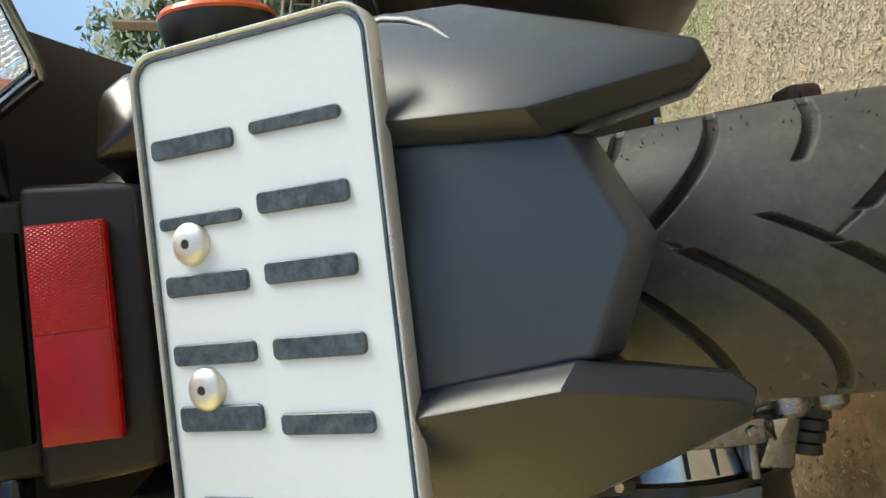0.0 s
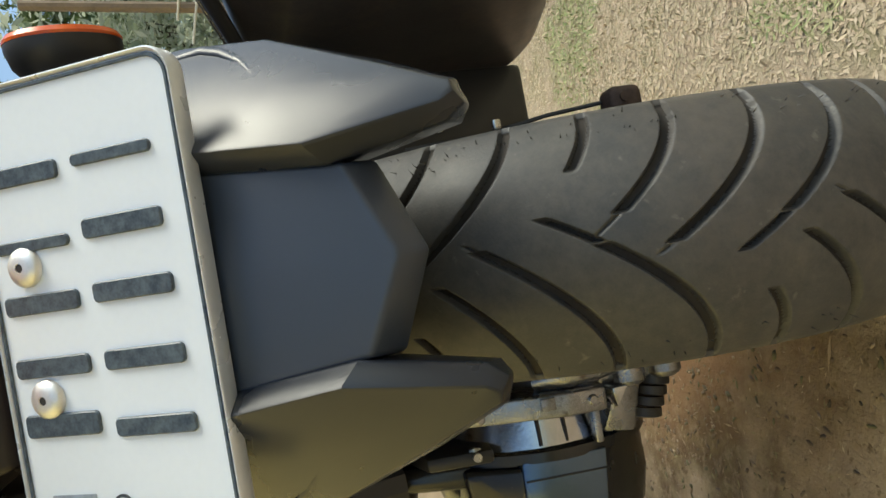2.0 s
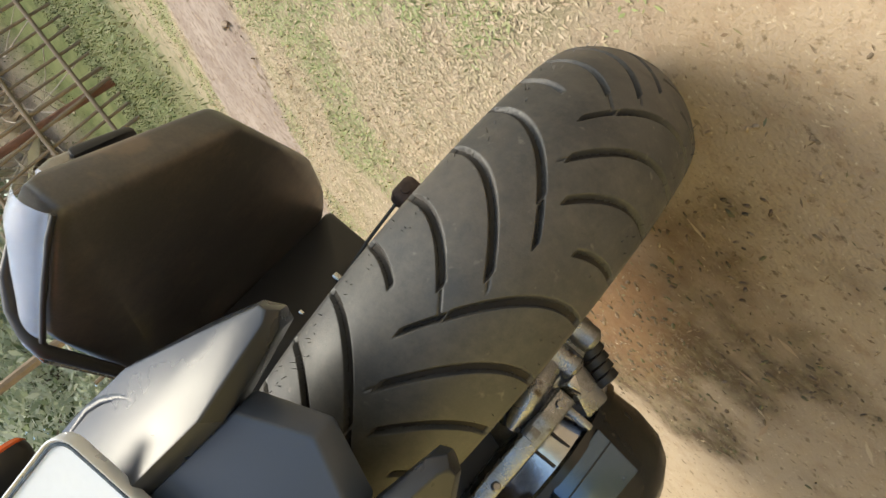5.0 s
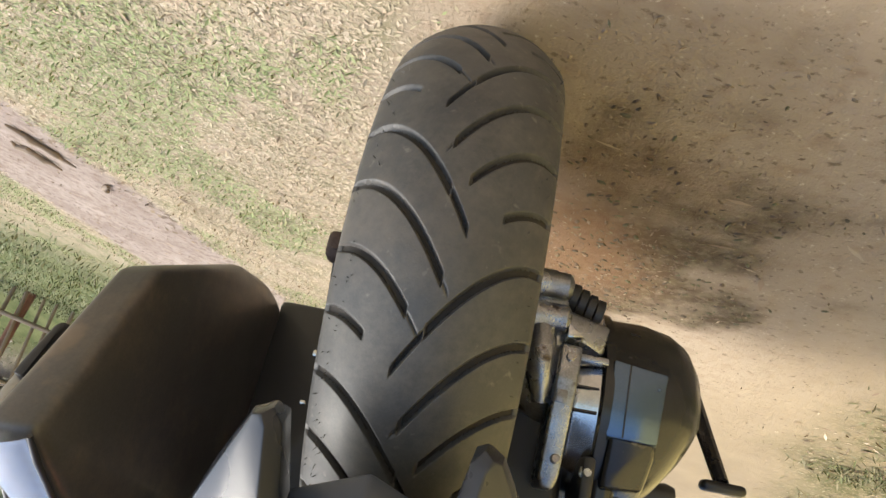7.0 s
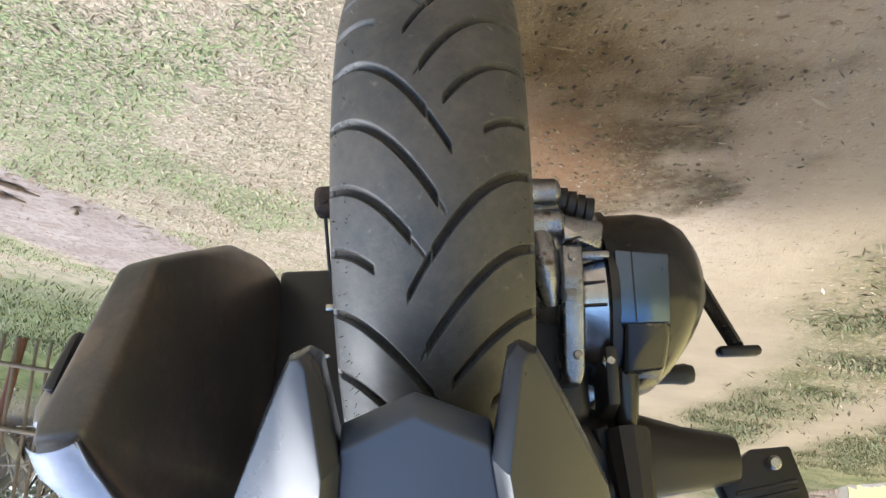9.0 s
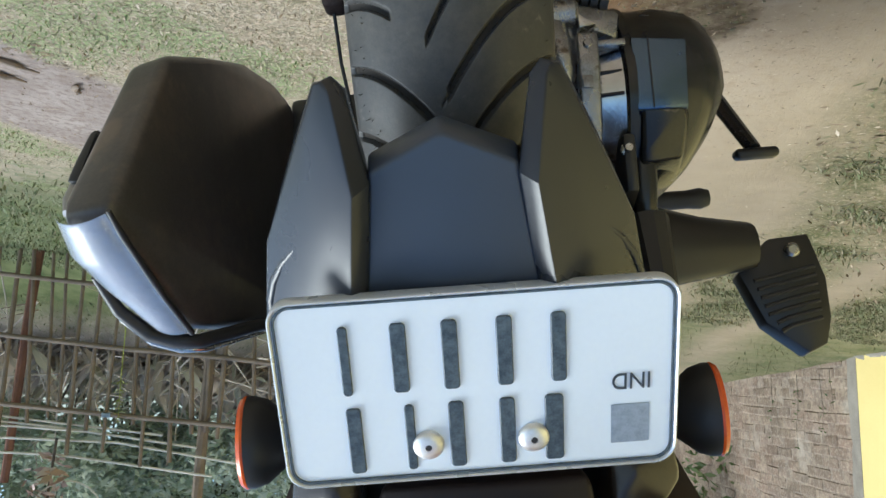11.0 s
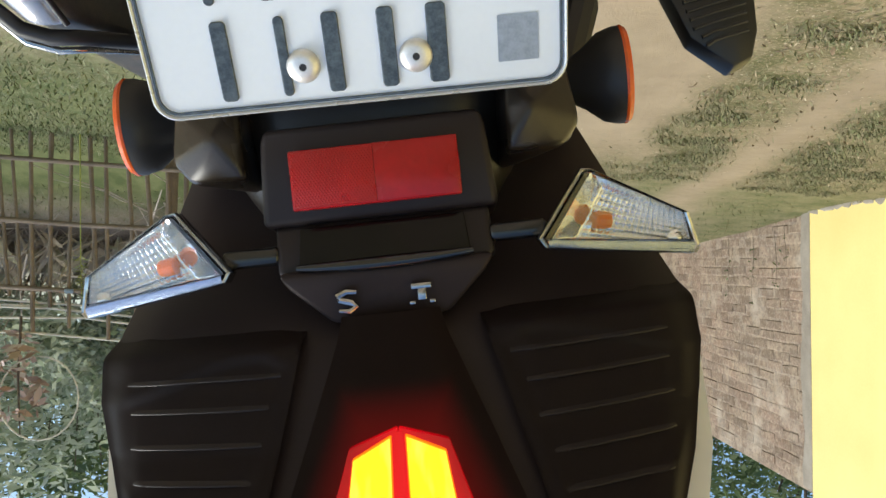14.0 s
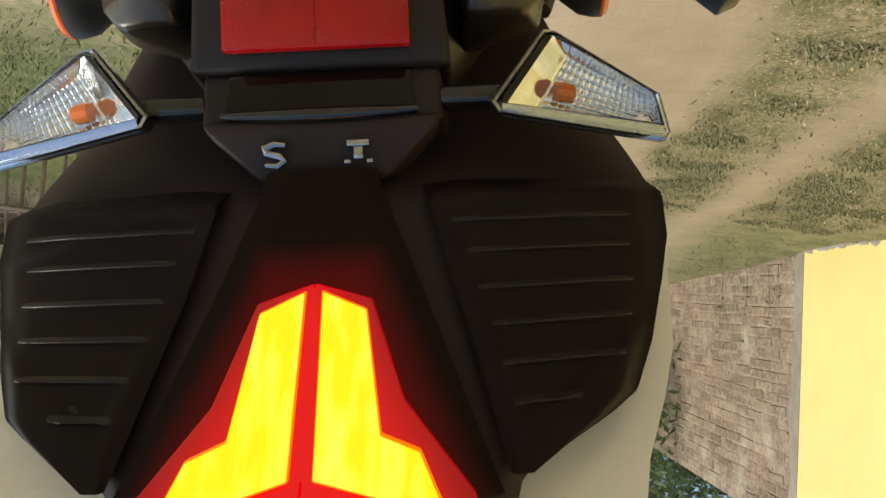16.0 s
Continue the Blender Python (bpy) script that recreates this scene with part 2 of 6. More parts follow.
def lens_fade(m, base, lo, hi, strong, weak):
    """A lens lit from behind in its middle: its glow fades outwards."""
    N, L = m.node_tree.nodes, m.node_tree.links
    b = N["Principled BSDF"]
    b.inputs["Base Color"].default_value = (*base, 1)
    tc, sp, ab, mr = N.new("ShaderNodeTexCoord"), N.new("ShaderNodeSeparateXYZ"), N.new("ShaderNodeMath"), N.new("ShaderNodeMapRange")
    L.new(tc.outputs["Object"], sp.inputs[0])
    ab.operation = 'MULTIPLY_ADD'
    ab.inputs[1].default_value, ab.inputs[2].default_value = -0.5, 0.32
    L.new(sp.outputs["Z"], ab.inputs[0])
    ax = N.new("ShaderNodeMath")
    ax.operation = 'ABSOLUTE'
    sh = N.new("ShaderNodeMath")
    sh.inputs[1].default_value = 0.008
    L.new(sp.outputs["X"], sh.inputs[0])
    L.new(sh.outputs[0], ax.inputs[0])
    ad = N.new("ShaderNodeMath")
    L.new(ab.outputs[0], ad.inputs[0])
    L.new(ax.outputs[0], ad.inputs[1])
    mr.interpolation_type = 'SMOOTHSTEP'
    for k, v in (("From Min", lo), ("From Max", hi), ("To Min", strong), ("To Max", weak)):
        mr.inputs[k].default_value = v
    L.new(ad.outputs[0], mr.inputs["Value"])
    L.new(mr.outputs[0], b.inputs["Emission Strength"])


lens_fade(RED_LENS, (0.20, 0.0, 0.004), -0.012, 0.026, 0.58, 0.13)
YELLOW = mat("yellow_wall_paint", (0.82, 0.66, 0.26), (0.78, 0.61, 0.23), 0.8, scale=2.5, fine=60, bump=0.2, dist=0.003)
MORTAR = mat("grey_mortar", (0.33, 0.27, 0.205), (0.22, 0.17, 0.125), 0.9, scale=5, fine=90, bump=0.6, dist=0.006)
PLASTER = mat("grey_cement", (0.33, 0.29, 0.235), (0.22, 0.19, 0.15), 0.9, scale=7, fine=90, bump=0.6, dist=0.005)
BAMBOO = mat("weathered_bamboo", (0.27, 0.20, 0.135), (0.16, 0.12, 0.085), 0.7, scale=9, fine=70, bump=0.3)
REDWOOD = mat("red_brown_wood", (0.26, 0.115, 0.065), (0.15, 0.07, 0.045), 0.75, scale=9, fine=70, bump=0.3)
SHOOT = mat("yellow_green_leaf", (0.46, 0.47, 0.10), (0.36, 0.38, 0.08), 0.6, scale=30, fine=300, bump=0.05)
SCRAP = mat("pale_blue_film", (0.50, 0.60, 0.70), (0.42, 0.52, 0.63), 0.4, scale=60, fine=300, bump=0.05)
CANE = mat("pale_cane", (0.74, 0.69, 0.58), (0.56, 0.51, 0.41), 0.6, scale=9, fine=70, bump=0.2)
BARK = mat("tree_bark", (0.13, 0.10, 0.07), (0.07, 0.055, 0.04), 0.9, scale=10, fine=60, bump=0.8, dist=0.01)

# ---- mesh helpers ----


def finish(bm, name, material, smooth=30):
    me = bpy.data.meshes.new(name)
    bmesh.ops.recalc_face_normals(bm, faces=bm.faces[:])
    bm.to_mesh(me)
    bm.free()
    for mm in (material if isinstance(material, (list, tuple)) else [material]):
        me.materials.append(mm)
    if smooth:
        me.polygons.foreach_set("use_smooth", [True] * len(me.polygons))
        me.set_sharp_from_angle(angle=radians(smooth))
    return me


def part(name, bm, material, parent, label="", smooth=30, m=None):
    ob = new(name, finish(bm, name, material, smooth))
    ob.parent = parent
    if m is not None:
        ob.matrix_basis = m
    if label:
        ob["label"] = label
    return ob


def box(bm, c, s, m=None, bevel=0.0, seg=2):
    r = bmesh.ops.create_cube(bm, size=1.0, matrix=(m or Matrix()) @ Matrix.LocRotScale(c, None, s))
    if bevel:
        es = {e for v in r["verts"] for e in v.link_edges}
        bmesh.ops.bevel(bm, geom=list(es), offset=bevel, segments=seg, affect='EDGES', profile=0.5)
    return bm


def hull(pts, bevel=0.0, seg=2, join=4):
    bm = bmesh.new()
    for p in pts:
        bm.verts.new(p)
    bmesh.ops.convex_hull(bm, input=bm.verts[:])
    loose = [v for v in bm.verts if not v.link_faces]
    bmesh.ops.delete(bm, geom=loose, context='VERTS')
    bmesh.ops.dissolve_limit(bm, angle_limit=radians(join), verts=bm.verts[:], edges=bm.edges[:])
    if bevel:
        bmesh.ops.bevel(bm, geom=bm.edges[:], offset=bevel, segments=seg, affect='EDGES', profile=0.5, clamp_overlap=True)
    return bm


def prism(bm, poly, push, bevel=0.0, seg=2):
    """A slab: a polygon in space pushed along a vector."""
    a = [bm.verts.new(p) for p in poly]
    b = [bm.verts.new(Vector(p) + Vector(push)) for p in poly]
    n = len(poly)
    fs = [bm.faces.new(a), bm.faces.new(b[::-1])]
    fs += [bm.faces.new((a[i], b[i], b[(i + 1) % n], a[(i + 1) % n])) for i in range(n)]
    if bevel:
        es = {e for f in fs for e in f.edges}
        bmesh.ops.recalc_face_normals(bm, faces=fs)
        bmesh.ops.bevel(bm, geom=list(es), offset=bevel, segments=seg, affect='EDGES', profile=0.5, clamp_overlap=True)
    return bm


def loft(bm, rings, cap=True, closed=True):
    vs = [[bm.verts.new(p) for p in r] for r in rings]
    n = len(rings[0])
    for a, b in zip(vs, vs[1:]):
        for i in range(n if closed else n - 1):
            bm.faces.new((a[i], a[(i + 1) % n], b[(i + 1) % n], b[i]))
    if cap and closed:
        bm.faces.new(vs[0][::-1])
        bm.faces.new(vs[-1])
    return bm


def lathe(bm, profile, m, n=32):
    """profile: rows of (along, radius) round the local z axis of m."""
    rings = [[m @ Vector((r * math.cos(2 * math.pi * i / n), r * math.sin(2 * math.pi * i / n), a)) for i in range(n)] for a, r in profile]
    return loft(bm, rings)


def axis(p, d):
    return Matrix.Translation(p) @ Vector(d).to_track_quat('Z', 'Y').to_matrix().to_4x4()


def tube(bm, pts, radii, n=10):
    """A round bar along a line of points, its rings carried along without twisting."""
    pts = [Vector(p) for p in pts]
    if not isinstance(radii, (list, tuple)):
        radii = [radii] * len(pts)
    side, rings = None, []
    for i, p in enumerate(pts):
        d = (pts[min(i + 1, len(pts) - 1)] - pts[max(i - 1, 0)]).normalized()
        side = d.orthogonal() if side is None else side - d * side.dot(d)
        side.normalize()
        up = d.cross(side)
        rings.append([p + (side * math.cos(2 * math.pi * k / n) + up * math.sin(2 * math.pi * k / n)) * radii[i] for k in range(n)])
    return loft(bm, rings)


def ease(a, b, x):
    t = min(1, max(0, (x - a) / (b - a)))
    return t * t * (3 - 2 * t)


# ---- ground ----


def height(x, y):
    """The yard: nearly level round the scooter, rising to the wall's side and falling to the fence's side."""
    r = math.hypot(x, y)
    k = ease(0.35, 2.2, r) * (1 - 0.9 * ease(9, 40, r))
    z = -0.075 * max(-8, min(8, x)) * k
    z += 0.075 * min(6, max(0, y - 4.2)) * ease(-0.5, -2.5, x) if x < -0.5 else 0
    z += 0.62 * ease(4.6, 5.8, y) * ease(0.3, 1.2, x) * (1 - ease(9, 30, y)) if y > 4.5 else 0
    z += 0.018 * noise.noise((x * 0.9, y * 0.9, 3.1)) * ease(0.3, 1.5, r)
    z += 0.006 * noise.noise((x * 5, y * 5, 7.7)) * ease(0.12, 0.4, r)
    z += 0.0025 * noise.noise((x * 24, y * 24, 1.2)) * ease(0.05, 0.2, r)
    return z


def grassy(x, y):
    """How much grass grows at a place, 0 to 1."""
    w = 0.16 * noise.noise((x * 1.3, y * 1.3, 0.4)) + 0.05 * noise.noise((x * 6, y * 6, 5.0))
    right = ease(-0.04, 0.12, x - 0.16 * max(y, -0.3) - 0.06 + 0.5 * w) if x > 0 else 0
    d = 0.9 * x + 0.433 * y + 0.25 * w
    path = ease(0.79, 0.85, d) * ease(1.36, 1.27, d) * ease(0.02, 0.35, x)
    left = 0.95 * ease(-0.10, 0.16, -x - 0.66 - 0.19 * y + 0.9 * w) if x < 0 else 0
    track = math.exp(-((x + 1.10 + 0.195 * y + 0.35 * w) / (0.10 + 0.02 * y)) ** 2) if x < 0 else 0
    far = ease(2.2, 3.5, y) * 0.7 * ease(5.3, 4.8, y + w)
    if x > 0:
        return max(0.0, min(1.0, max(right * (1 - path), far * ease(1.3, 1.6, d), ease(2.2, 3.0, y) * ease(0.0, 0.7, x + 0.5 * w)) * ease(5.55, 5.1, y + w)))
    return max(0.0, min(1.0, max(left, far) * (1 - 0.9 * track)))


def damp_shade_at(x, y):
    """Dark damp, broken soil beside the rear wheel, the scooter's shade painted into it."""
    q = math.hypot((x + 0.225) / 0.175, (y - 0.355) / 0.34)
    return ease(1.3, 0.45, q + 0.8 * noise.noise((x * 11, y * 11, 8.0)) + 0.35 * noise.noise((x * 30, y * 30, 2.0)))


def clay_shade(x, y):
    """Red-brown clay trodden loose beside the wheel, darkened to paint in the shade there."""
    q = math.hypot((x + 0.155) / 0.135, (y - 0.32) / 0.31)
    return ease(1.3, 0.1, q + 0.5 * noise.noise((x * 7, y * 7, 3.0)))


def ground_sheet():
    n = 150
    axis_ = [math.sinh(8.2 * (2 * i / n - 1)) / math.sinh(8.2) * 450 for i in range(n + 1)]
    fine = [v for v in axis_ if abs(v) > 2.0]
    m = 210
    vals = sorted(fine + [-2 + 4 * i / m for i in range(m + 1)])
    nn = len(vals)
    verts = [(x, y, height(x, y)) for y in vals for x in vals]
    faces = [(j * nn + i, j * nn + i + 1, (j + 1) * nn + i + 1, (j + 1) * nn + i) for j in range(nn - 1) for i in range(nn - 1)]
    me = bpy.data.meshes.new("ground")
    me.from_pydata(verts, [], faces)
    me.polygons.foreach_set("use_smooth", [True] * len(me.polygons))
    yd = me.attributes.new("yard", 'FLOAT', 'POINT')
    yd.data.foreach_set("value", [ease(-0.35, -0.75, v[0]) for v in verts])
    fr = me.attributes.new("far", 'FLOAT', 'POINT')
    fr.data.foreach_set("value", [ease(0.2, 1.3, v[1]) * ease(-0.30, -0.75, v[0]) for v in verts])
    lw = me.attributes.new("lawn", 'FLOAT', 'POINT')
    lw.data.foreach_set("value", [ease(1.3, 2.4, v[1] + 0.3 * noise.noise((v[0] * 0.8, v[1] * 0.8, 4.0))) * ease(-0.1, 0.9, v[0]) * ease(5.7, 5.1, v[1]) + 0.45 * ease(3.2, 4.2, v[1]) * ease(0.9, -0.1, v[0]) for v in verts])
    pt = me.attributes.new("path", 'FLOAT', 'POINT')
    pt.data.foreach_set("value", [ease(0.74, 0.82, 0.9 * v[0] + 0.433 * v[1]) * ease(0.02, 0.35, v[0]) for v in verts])
    cl = me.attributes.new("clay_shade", 'FLOAT', 'POINT')
    cl.data.foreach_set("value", [clay_shade(v[0], v[1]) for v in verts])
    damp_shade = me.attributes.new("damp_shade", 'FLOAT', 'POINT')
    damp_shade.data.foreach_set("value", [damp_shade_at(v[0], v[1]) for v in verts])
    at = me.attributes.new("grass", 'FLOAT', 'POINT')
    at.data.foreach_set("value", [grassy(v[0], v[1]) for v in verts])
    m_ = bpy.data.materials.new("dry_earth")
    m_.use_nodes = True
    nt = m_.node_tree
    N, L = nt.nodes, nt.links
    b = N["Principled BSDF"]
    tc = N.new("ShaderNodeTexCoord")

    def noise_(scale, detail=6, rough=0.6):
        q = N.new("ShaderNodeTexNoise")
        q.inputs["Scale"].default_value, q.inputs["Detail"].default_value, q.inputs["Roughness"].default_value = scale, detail, rough
        L.new(tc.outputs["Object"], q.inputs["Vector"])
        return q.outputs["Fac"]

    def mix_(fac, a, c):
        q = N.new("ShaderNodeMix")
        q.data_type = 'RGBA'
        for k, v in (("Factor", fac), ("A", a), ("B", c)):
            if isinstance(v, tuple):
                q.inputs[k].default_value = (*v, 1)
            elif isinstance(v, float):
                q.inputs[k].default_value = v
            else:
                L.new(v, q.inputs[k])
        return q.outputs["Result"]

    def span(v, lo, hi):
        q = N.new("ShaderNodeMapRange")
        q.inputs["From Min"].default_value, q.inputs["From Max"].default_value = lo, hi
        L.new(v, q.inputs["Value"])
        return q.outputs[0]

    earth = mix_(span(noise_(2.2), 0.35, 0.7), (0.42, 0.34, 0.25), (0.335, 0.262, 0.188))
    earth = mix_(span(noise_(40), 0.52, 0.72), earth, (0.31, 0.23, 0.16))
    earth = mix_(span(noise_(160), 0.60, 0.74), earth, (0.60, 0.51, 0.38))
    earth = mix_(span(noise_(88), 0.585, 0.68), earth, (0.20, 0.155, 0.105))
    def attr(name):
        q = N.new("ShaderNodeAttribute")
        q.attribute_name = name
        return q.outputs["Fac"]

    earth = mix_(attr("yard"), earth, mix_(span(noise_(5), 0.35, 0.65), (0.41, 0.325, 0.21), (0.34, 0.265, 0.17)))
    earth = mix_(attr("far"), earth, mix_(span(noise_(4), 0.35, 0.65), (0.315, 0.25, 0.165), (0.26, 0.205, 0.135)))
    earth = mix_(attr("path"), earth, mix_(span(noise_(60), 0.46, 0.66), mix_(span(noise_(9), 0.35, 0.65), (0.38, 0.315, 0.265), (0.27, 0.215, 0.18)), (0.23, 0.175, 0.14)))
    ca = N.new("ShaderNodeAttribute")
    ca.attribute_name = "clay_shade"
    cm = N.new("ShaderNodeMath")
    cm.operation = 'MULTIPLY'
    L.new(ca.outputs["Fac"], cm.inputs[0])
    cm.inputs[1].default_value = 0.75
    # Damp soil tone that also stands in for the scooter's soft shade.
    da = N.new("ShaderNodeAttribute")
    da.attribute_name = "damp_shade"
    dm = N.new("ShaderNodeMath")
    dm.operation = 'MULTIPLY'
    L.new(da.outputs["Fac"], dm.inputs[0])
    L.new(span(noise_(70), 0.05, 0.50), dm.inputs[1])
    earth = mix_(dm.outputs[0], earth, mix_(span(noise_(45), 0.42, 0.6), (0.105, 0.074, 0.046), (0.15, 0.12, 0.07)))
    earth = mix_(cm.outputs[0], earth, (0.205, 0.118, 0.064))
    turf = mix_(span(noise_(14), 0.4, 0.65), (0.38, 0.305, 0.22), (0.22, 0.205, 0.11))
    turf = mix_(span(noise_(110), 0.5, 0.68), turf, (0.48, 0.41, 0.29))
    field = mix_(span(noise_(7), 0.40, 0.62), (0.25, 0.20, 0.12), (0.09, 0.09, 0.036))
    field = mix_(span(noise_(45), 0.46, 0.64), field, (0.11, 0.105, 0.045))
    field = mix_(span(noise_(120), 0.52, 0.64), field, (0.30, 0.245, 0.145))
    turf = mix_(attr("yard"), turf, field)
    turf = mix_(attr("lawn"), turf, mix_(span(noise_(6), 0.40, 0.62), (0.155, 0.165, 0.072), (0.09, 0.11, 0.042)))
    ga = N.new("ShaderNodeAttribute")
    ga.attribute_name = "grass"
    fac = N.new("ShaderNodeMath")
    fac.operation = 'MULTIPLY_ADD'
    L.new(ga.outputs["Fac"], fac.inputs[0])
    fac.inputs[1].default_value = 1.25
    lo = N.new("ShaderNodeMath")
    lo.operation = 'MULTIPLY_ADD'
    L.new(noise_(30), lo.inputs[0])
    lo.inputs[1].default_value, lo.inputs[2].default_value = 0.7, -0.45
    L.new(lo.outputs[0], fac.inputs[2])
    fac.use_clamp = True
    L.new(mix_(fac.outputs[0], earth, turf), b.inputs["Base Color"])
    b.inputs["Roughness"].default_value = 0.95
    b.inputs["Specular IOR Level"].default_value = 0.1
    bp = N.new("ShaderNodeBump")
    bp.inputs["Strength"].default_value, bp.inputs["Distance"].default_value = 0.45, 0.008
    hh = N.new("ShaderNodeMath")
    hh.operation = 'MULTIPLY_ADD'
    L.new(noise_(220, 4), hh.inputs[0])
    hh.inputs[1].default_value = 0.45
    L.new(noise_(55, 8, 0.65), hh.inputs[2])
    L.new(hh.outputs[0], bp.inputs["Height"])
    L.new(bp.outputs[0], b.inputs["Normal"])
    me.materials.append(m_)
    return tagged(new("ground", me), "dry brown earth yard with worn patches of grass", "ground", kind="structure")


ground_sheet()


def leaf_mat(name, tones, rough=0.6, trans=0.0):
    """Small leaves in several tones, one tone an island."""
    m = bpy.data.materials.new(name)
    m.use_nodes = True
    N, L = m.node_tree.nodes, m.node_tree.links
    g = N.new("ShaderNodeNewGeometry")
    cr = N.new("ShaderNodeValToRGB")
    cr.color_ramp.interpolation = 'LINEAR'
    els = cr.color_ramp.elements
    while len(els) < len(tones):
        els.new(0.5)
    for i, (e, c) in enumerate(zip(els, tones)):
        e.position, e.color = i / (len(tones) - 1), (*c, 1)
    L.new(g.outputs["Random Per Island"], cr.inputs["Fac"])
    b = N["Principled BSDF"]
    L.new(cr.outputs["Color"], b.inputs["Base Color"])
    b.inputs["Roughness"].default_value = rough
    if trans:
        tl, mx_ = N.new("ShaderNodeBsdfTranslucent"), N.new("ShaderNodeMixShader")
        L.new(cr.outputs["Color"], tl.inputs["Color"])
        mx_.inputs[0].default_value = trans
        L.new(b.outputs[0], mx_.inputs[1])
        L.new(tl.outputs[0], mx_.inputs[2])
        L.new(mx_.outputs[0], N["Material Output"].inputs["Surface"])
    return m


GRASS = leaf_mat("short_dry_grass", ((0.49, 0.385, 0.265), (0.38, 0.33, 0.20), (0.57, 0.465, 0.335), (0.40, 0.335, 0.21), (0.47, 0.36, 0.25), (0.54, 0.43, 0.30)), 0.8)
GREEN = leaf_mat("green_grass", ((0.24, 0.29, 0.11), (0.32, 0.36, 0.155), (0.40, 0.37, 0.20), (0.19, 0.24, 0.085)), 0.8)
ROUGH = leaf_mat("rough_yard_grass", ((0.11, 0.12, 0.045), (0.17, 0.18, 0.075), (0.27, 0.22, 0.13), (0.085, 0.10, 0.04)), 0.8)
SOIL = leaf_mat("broken_damp_soil", ((0.22, 0.155, 0.10), (0.15, 0.105, 0.065), (0.28, 0.21, 0.14), (0.18, 0.17, 0.085)), 0.95)
SCRUB = leaf_mat("dull_undergrowth", ((0.52, 0.43, 0.35), (0.62, 0.53, 0.44), (0.38, 0.32, 0.23), (0.68, 0.60, 0.51), (0.42, 0.40, 0.28)), 0.85, 0.4)
LAWN = leaf_mat("thick_green_grass", ((0.115, 0.15, 0.052), (0.175, 0.20, 0.082), (0.25, 0.235, 0.13), (0.085, 0.115, 0.042)), 0.75)
DEADLEAF = leaf_mat("dead_brown_leaves", ((0.19, 0.13, 0.075), (0.30, 0.22, 0.13), (0.12, 0.085, 0.05), (0.25, 0.17, 0.10)), 0.85)
CLOD = leaf_mat("dark_damp_clods", ((0.12, 0.085, 0.055), (0.18, 0.13, 0.085), (0.09, 0.07, 0.045), (0.15, 0.14, 0.075)), 0.95)
CRUMB = leaf_mat("dry_earth_crumbs", ((0.28, 0.21, 0.14), (0.20, 0.15, 0.10), (0.34, 0.26, 0.175), (0.16, 0.12, 0.08)), 0.95)
LITTER = leaf_mat("earth_crumbs_and_straw", ((0.36, 0.26, 0.17), (0.16, 0.11, 0.07), (0.42, 0.32, 0.21), (0.26, 0.18, 0.12), (0.52, 0.43, 0.30)), 0.9)


def blades(name, count, region, size, keep, material, flat, label, seed, wide=(0.18, 0.36)):
    """Short blades or crumbs strewn over the ground as one object."""
    rnd = random.Random(seed)
    v, f = [], []
    x0, x1, y0, y1 = region
    made = tries = 0
    while made < count and tries < count * 10:
        tries += 1
        x, y = rnd.uniform(x0, x1), rnd.uniform(y0, y1)
        if rnd.random() > keep(x, y):
            continue
        made += 1
        z = height(x, y)
        a, l = rnd.uniform(0, 6.283), size * rnd.uniform(0.4, 1.7)
        w = l * rnd.uniform(*wide)
        up = l * (rnd.uniform(0.02, 0.15) if rnd.random() < flat else rnd.uniform(0.35, 0.95))
        ca, sa = math.cos(a), math.sin(a)
        run = math.sqrt(max(l * l - up * up, 1e-8))
        k = len(v)
        v += [(x, y, z + 0.0005), (x + ca * run * 0.5 - sa * w, y + sa * run * 0.5 + ca * w, z + up * 0.6), (x + ca * run, y + sa * run, z + up), (x + ca * run * 0.45 + sa * w, y + sa * run * 0.45 - ca * w, z + up * 0.45 + 0.0006)]
        f.append((k, k + 1, k + 2, k + 3))
    me = bpy.data.meshes.new(name)
    me.from_pydata(v, [], f)
    me.materials.append(material)
    return tagged(new(name, me), label, name.split("_")[0], kind="stuff")


def lush(x, y):
    return ease(-0.02, 0.22, noise.noise((x * 4.1, y * 4.1, 2.2)) + 0.35 * noise.noise((x * 17, y * 17, 6.0)))


blades("grass", 110000, (0.0, 1.3, -0.35, 1.5), 0.0066, lambda x, y: grassy(x, y) ** 1.3 * (0.25 + 0.75 * ease(-0.25, 0.3, noise.noise((x * 5, y * 5, 4.4)) + 0.4 * noise.noise((x * 16, y * 16, 2.4)))), GRASS, 0.93, "short trampled grass with dry clippings", 11, (0.08, 0.20))
blades("grass", 70000, (0.0, 1.5, -0.35, 1.9), 0.0070, lambda x, y: grassy(x, y) ** 1.3 * lush(x, y), GREEN, 0.88, "patches of short green grass", 15, (0.08, 0.19))
blades("grass", 110000, (-2.6, -0.3, 0.1, 3.8), 0.016, lambda x, y: grassy(x, y) ** 3 * (0.1 + 0.9 * lush(x, y)), ROUGH, 0.62, "sparse grass on worn earth", 12, (0.06, 0.13))
blades("grass", 9000, (-2.6, -0.3, 0.1, 3.6), 0.010, lambda x, y: grassy(x, y) ** 1.4, GRASS, 0.85, "dry clippings strewn on worn earth", 16, (0.10, 0.22))
blades("grass", 60000, (-4.5, 5.5, 1.4, 6.5), 0.020, lambda x, y: 0.9 * grassy(x, y) * (0.3 + 0.7 * lush(x * 0.4, y * 0.4)), ROUGH, 0.8, "rough grass farther off in the yard", 13, (0.06, 0.13))
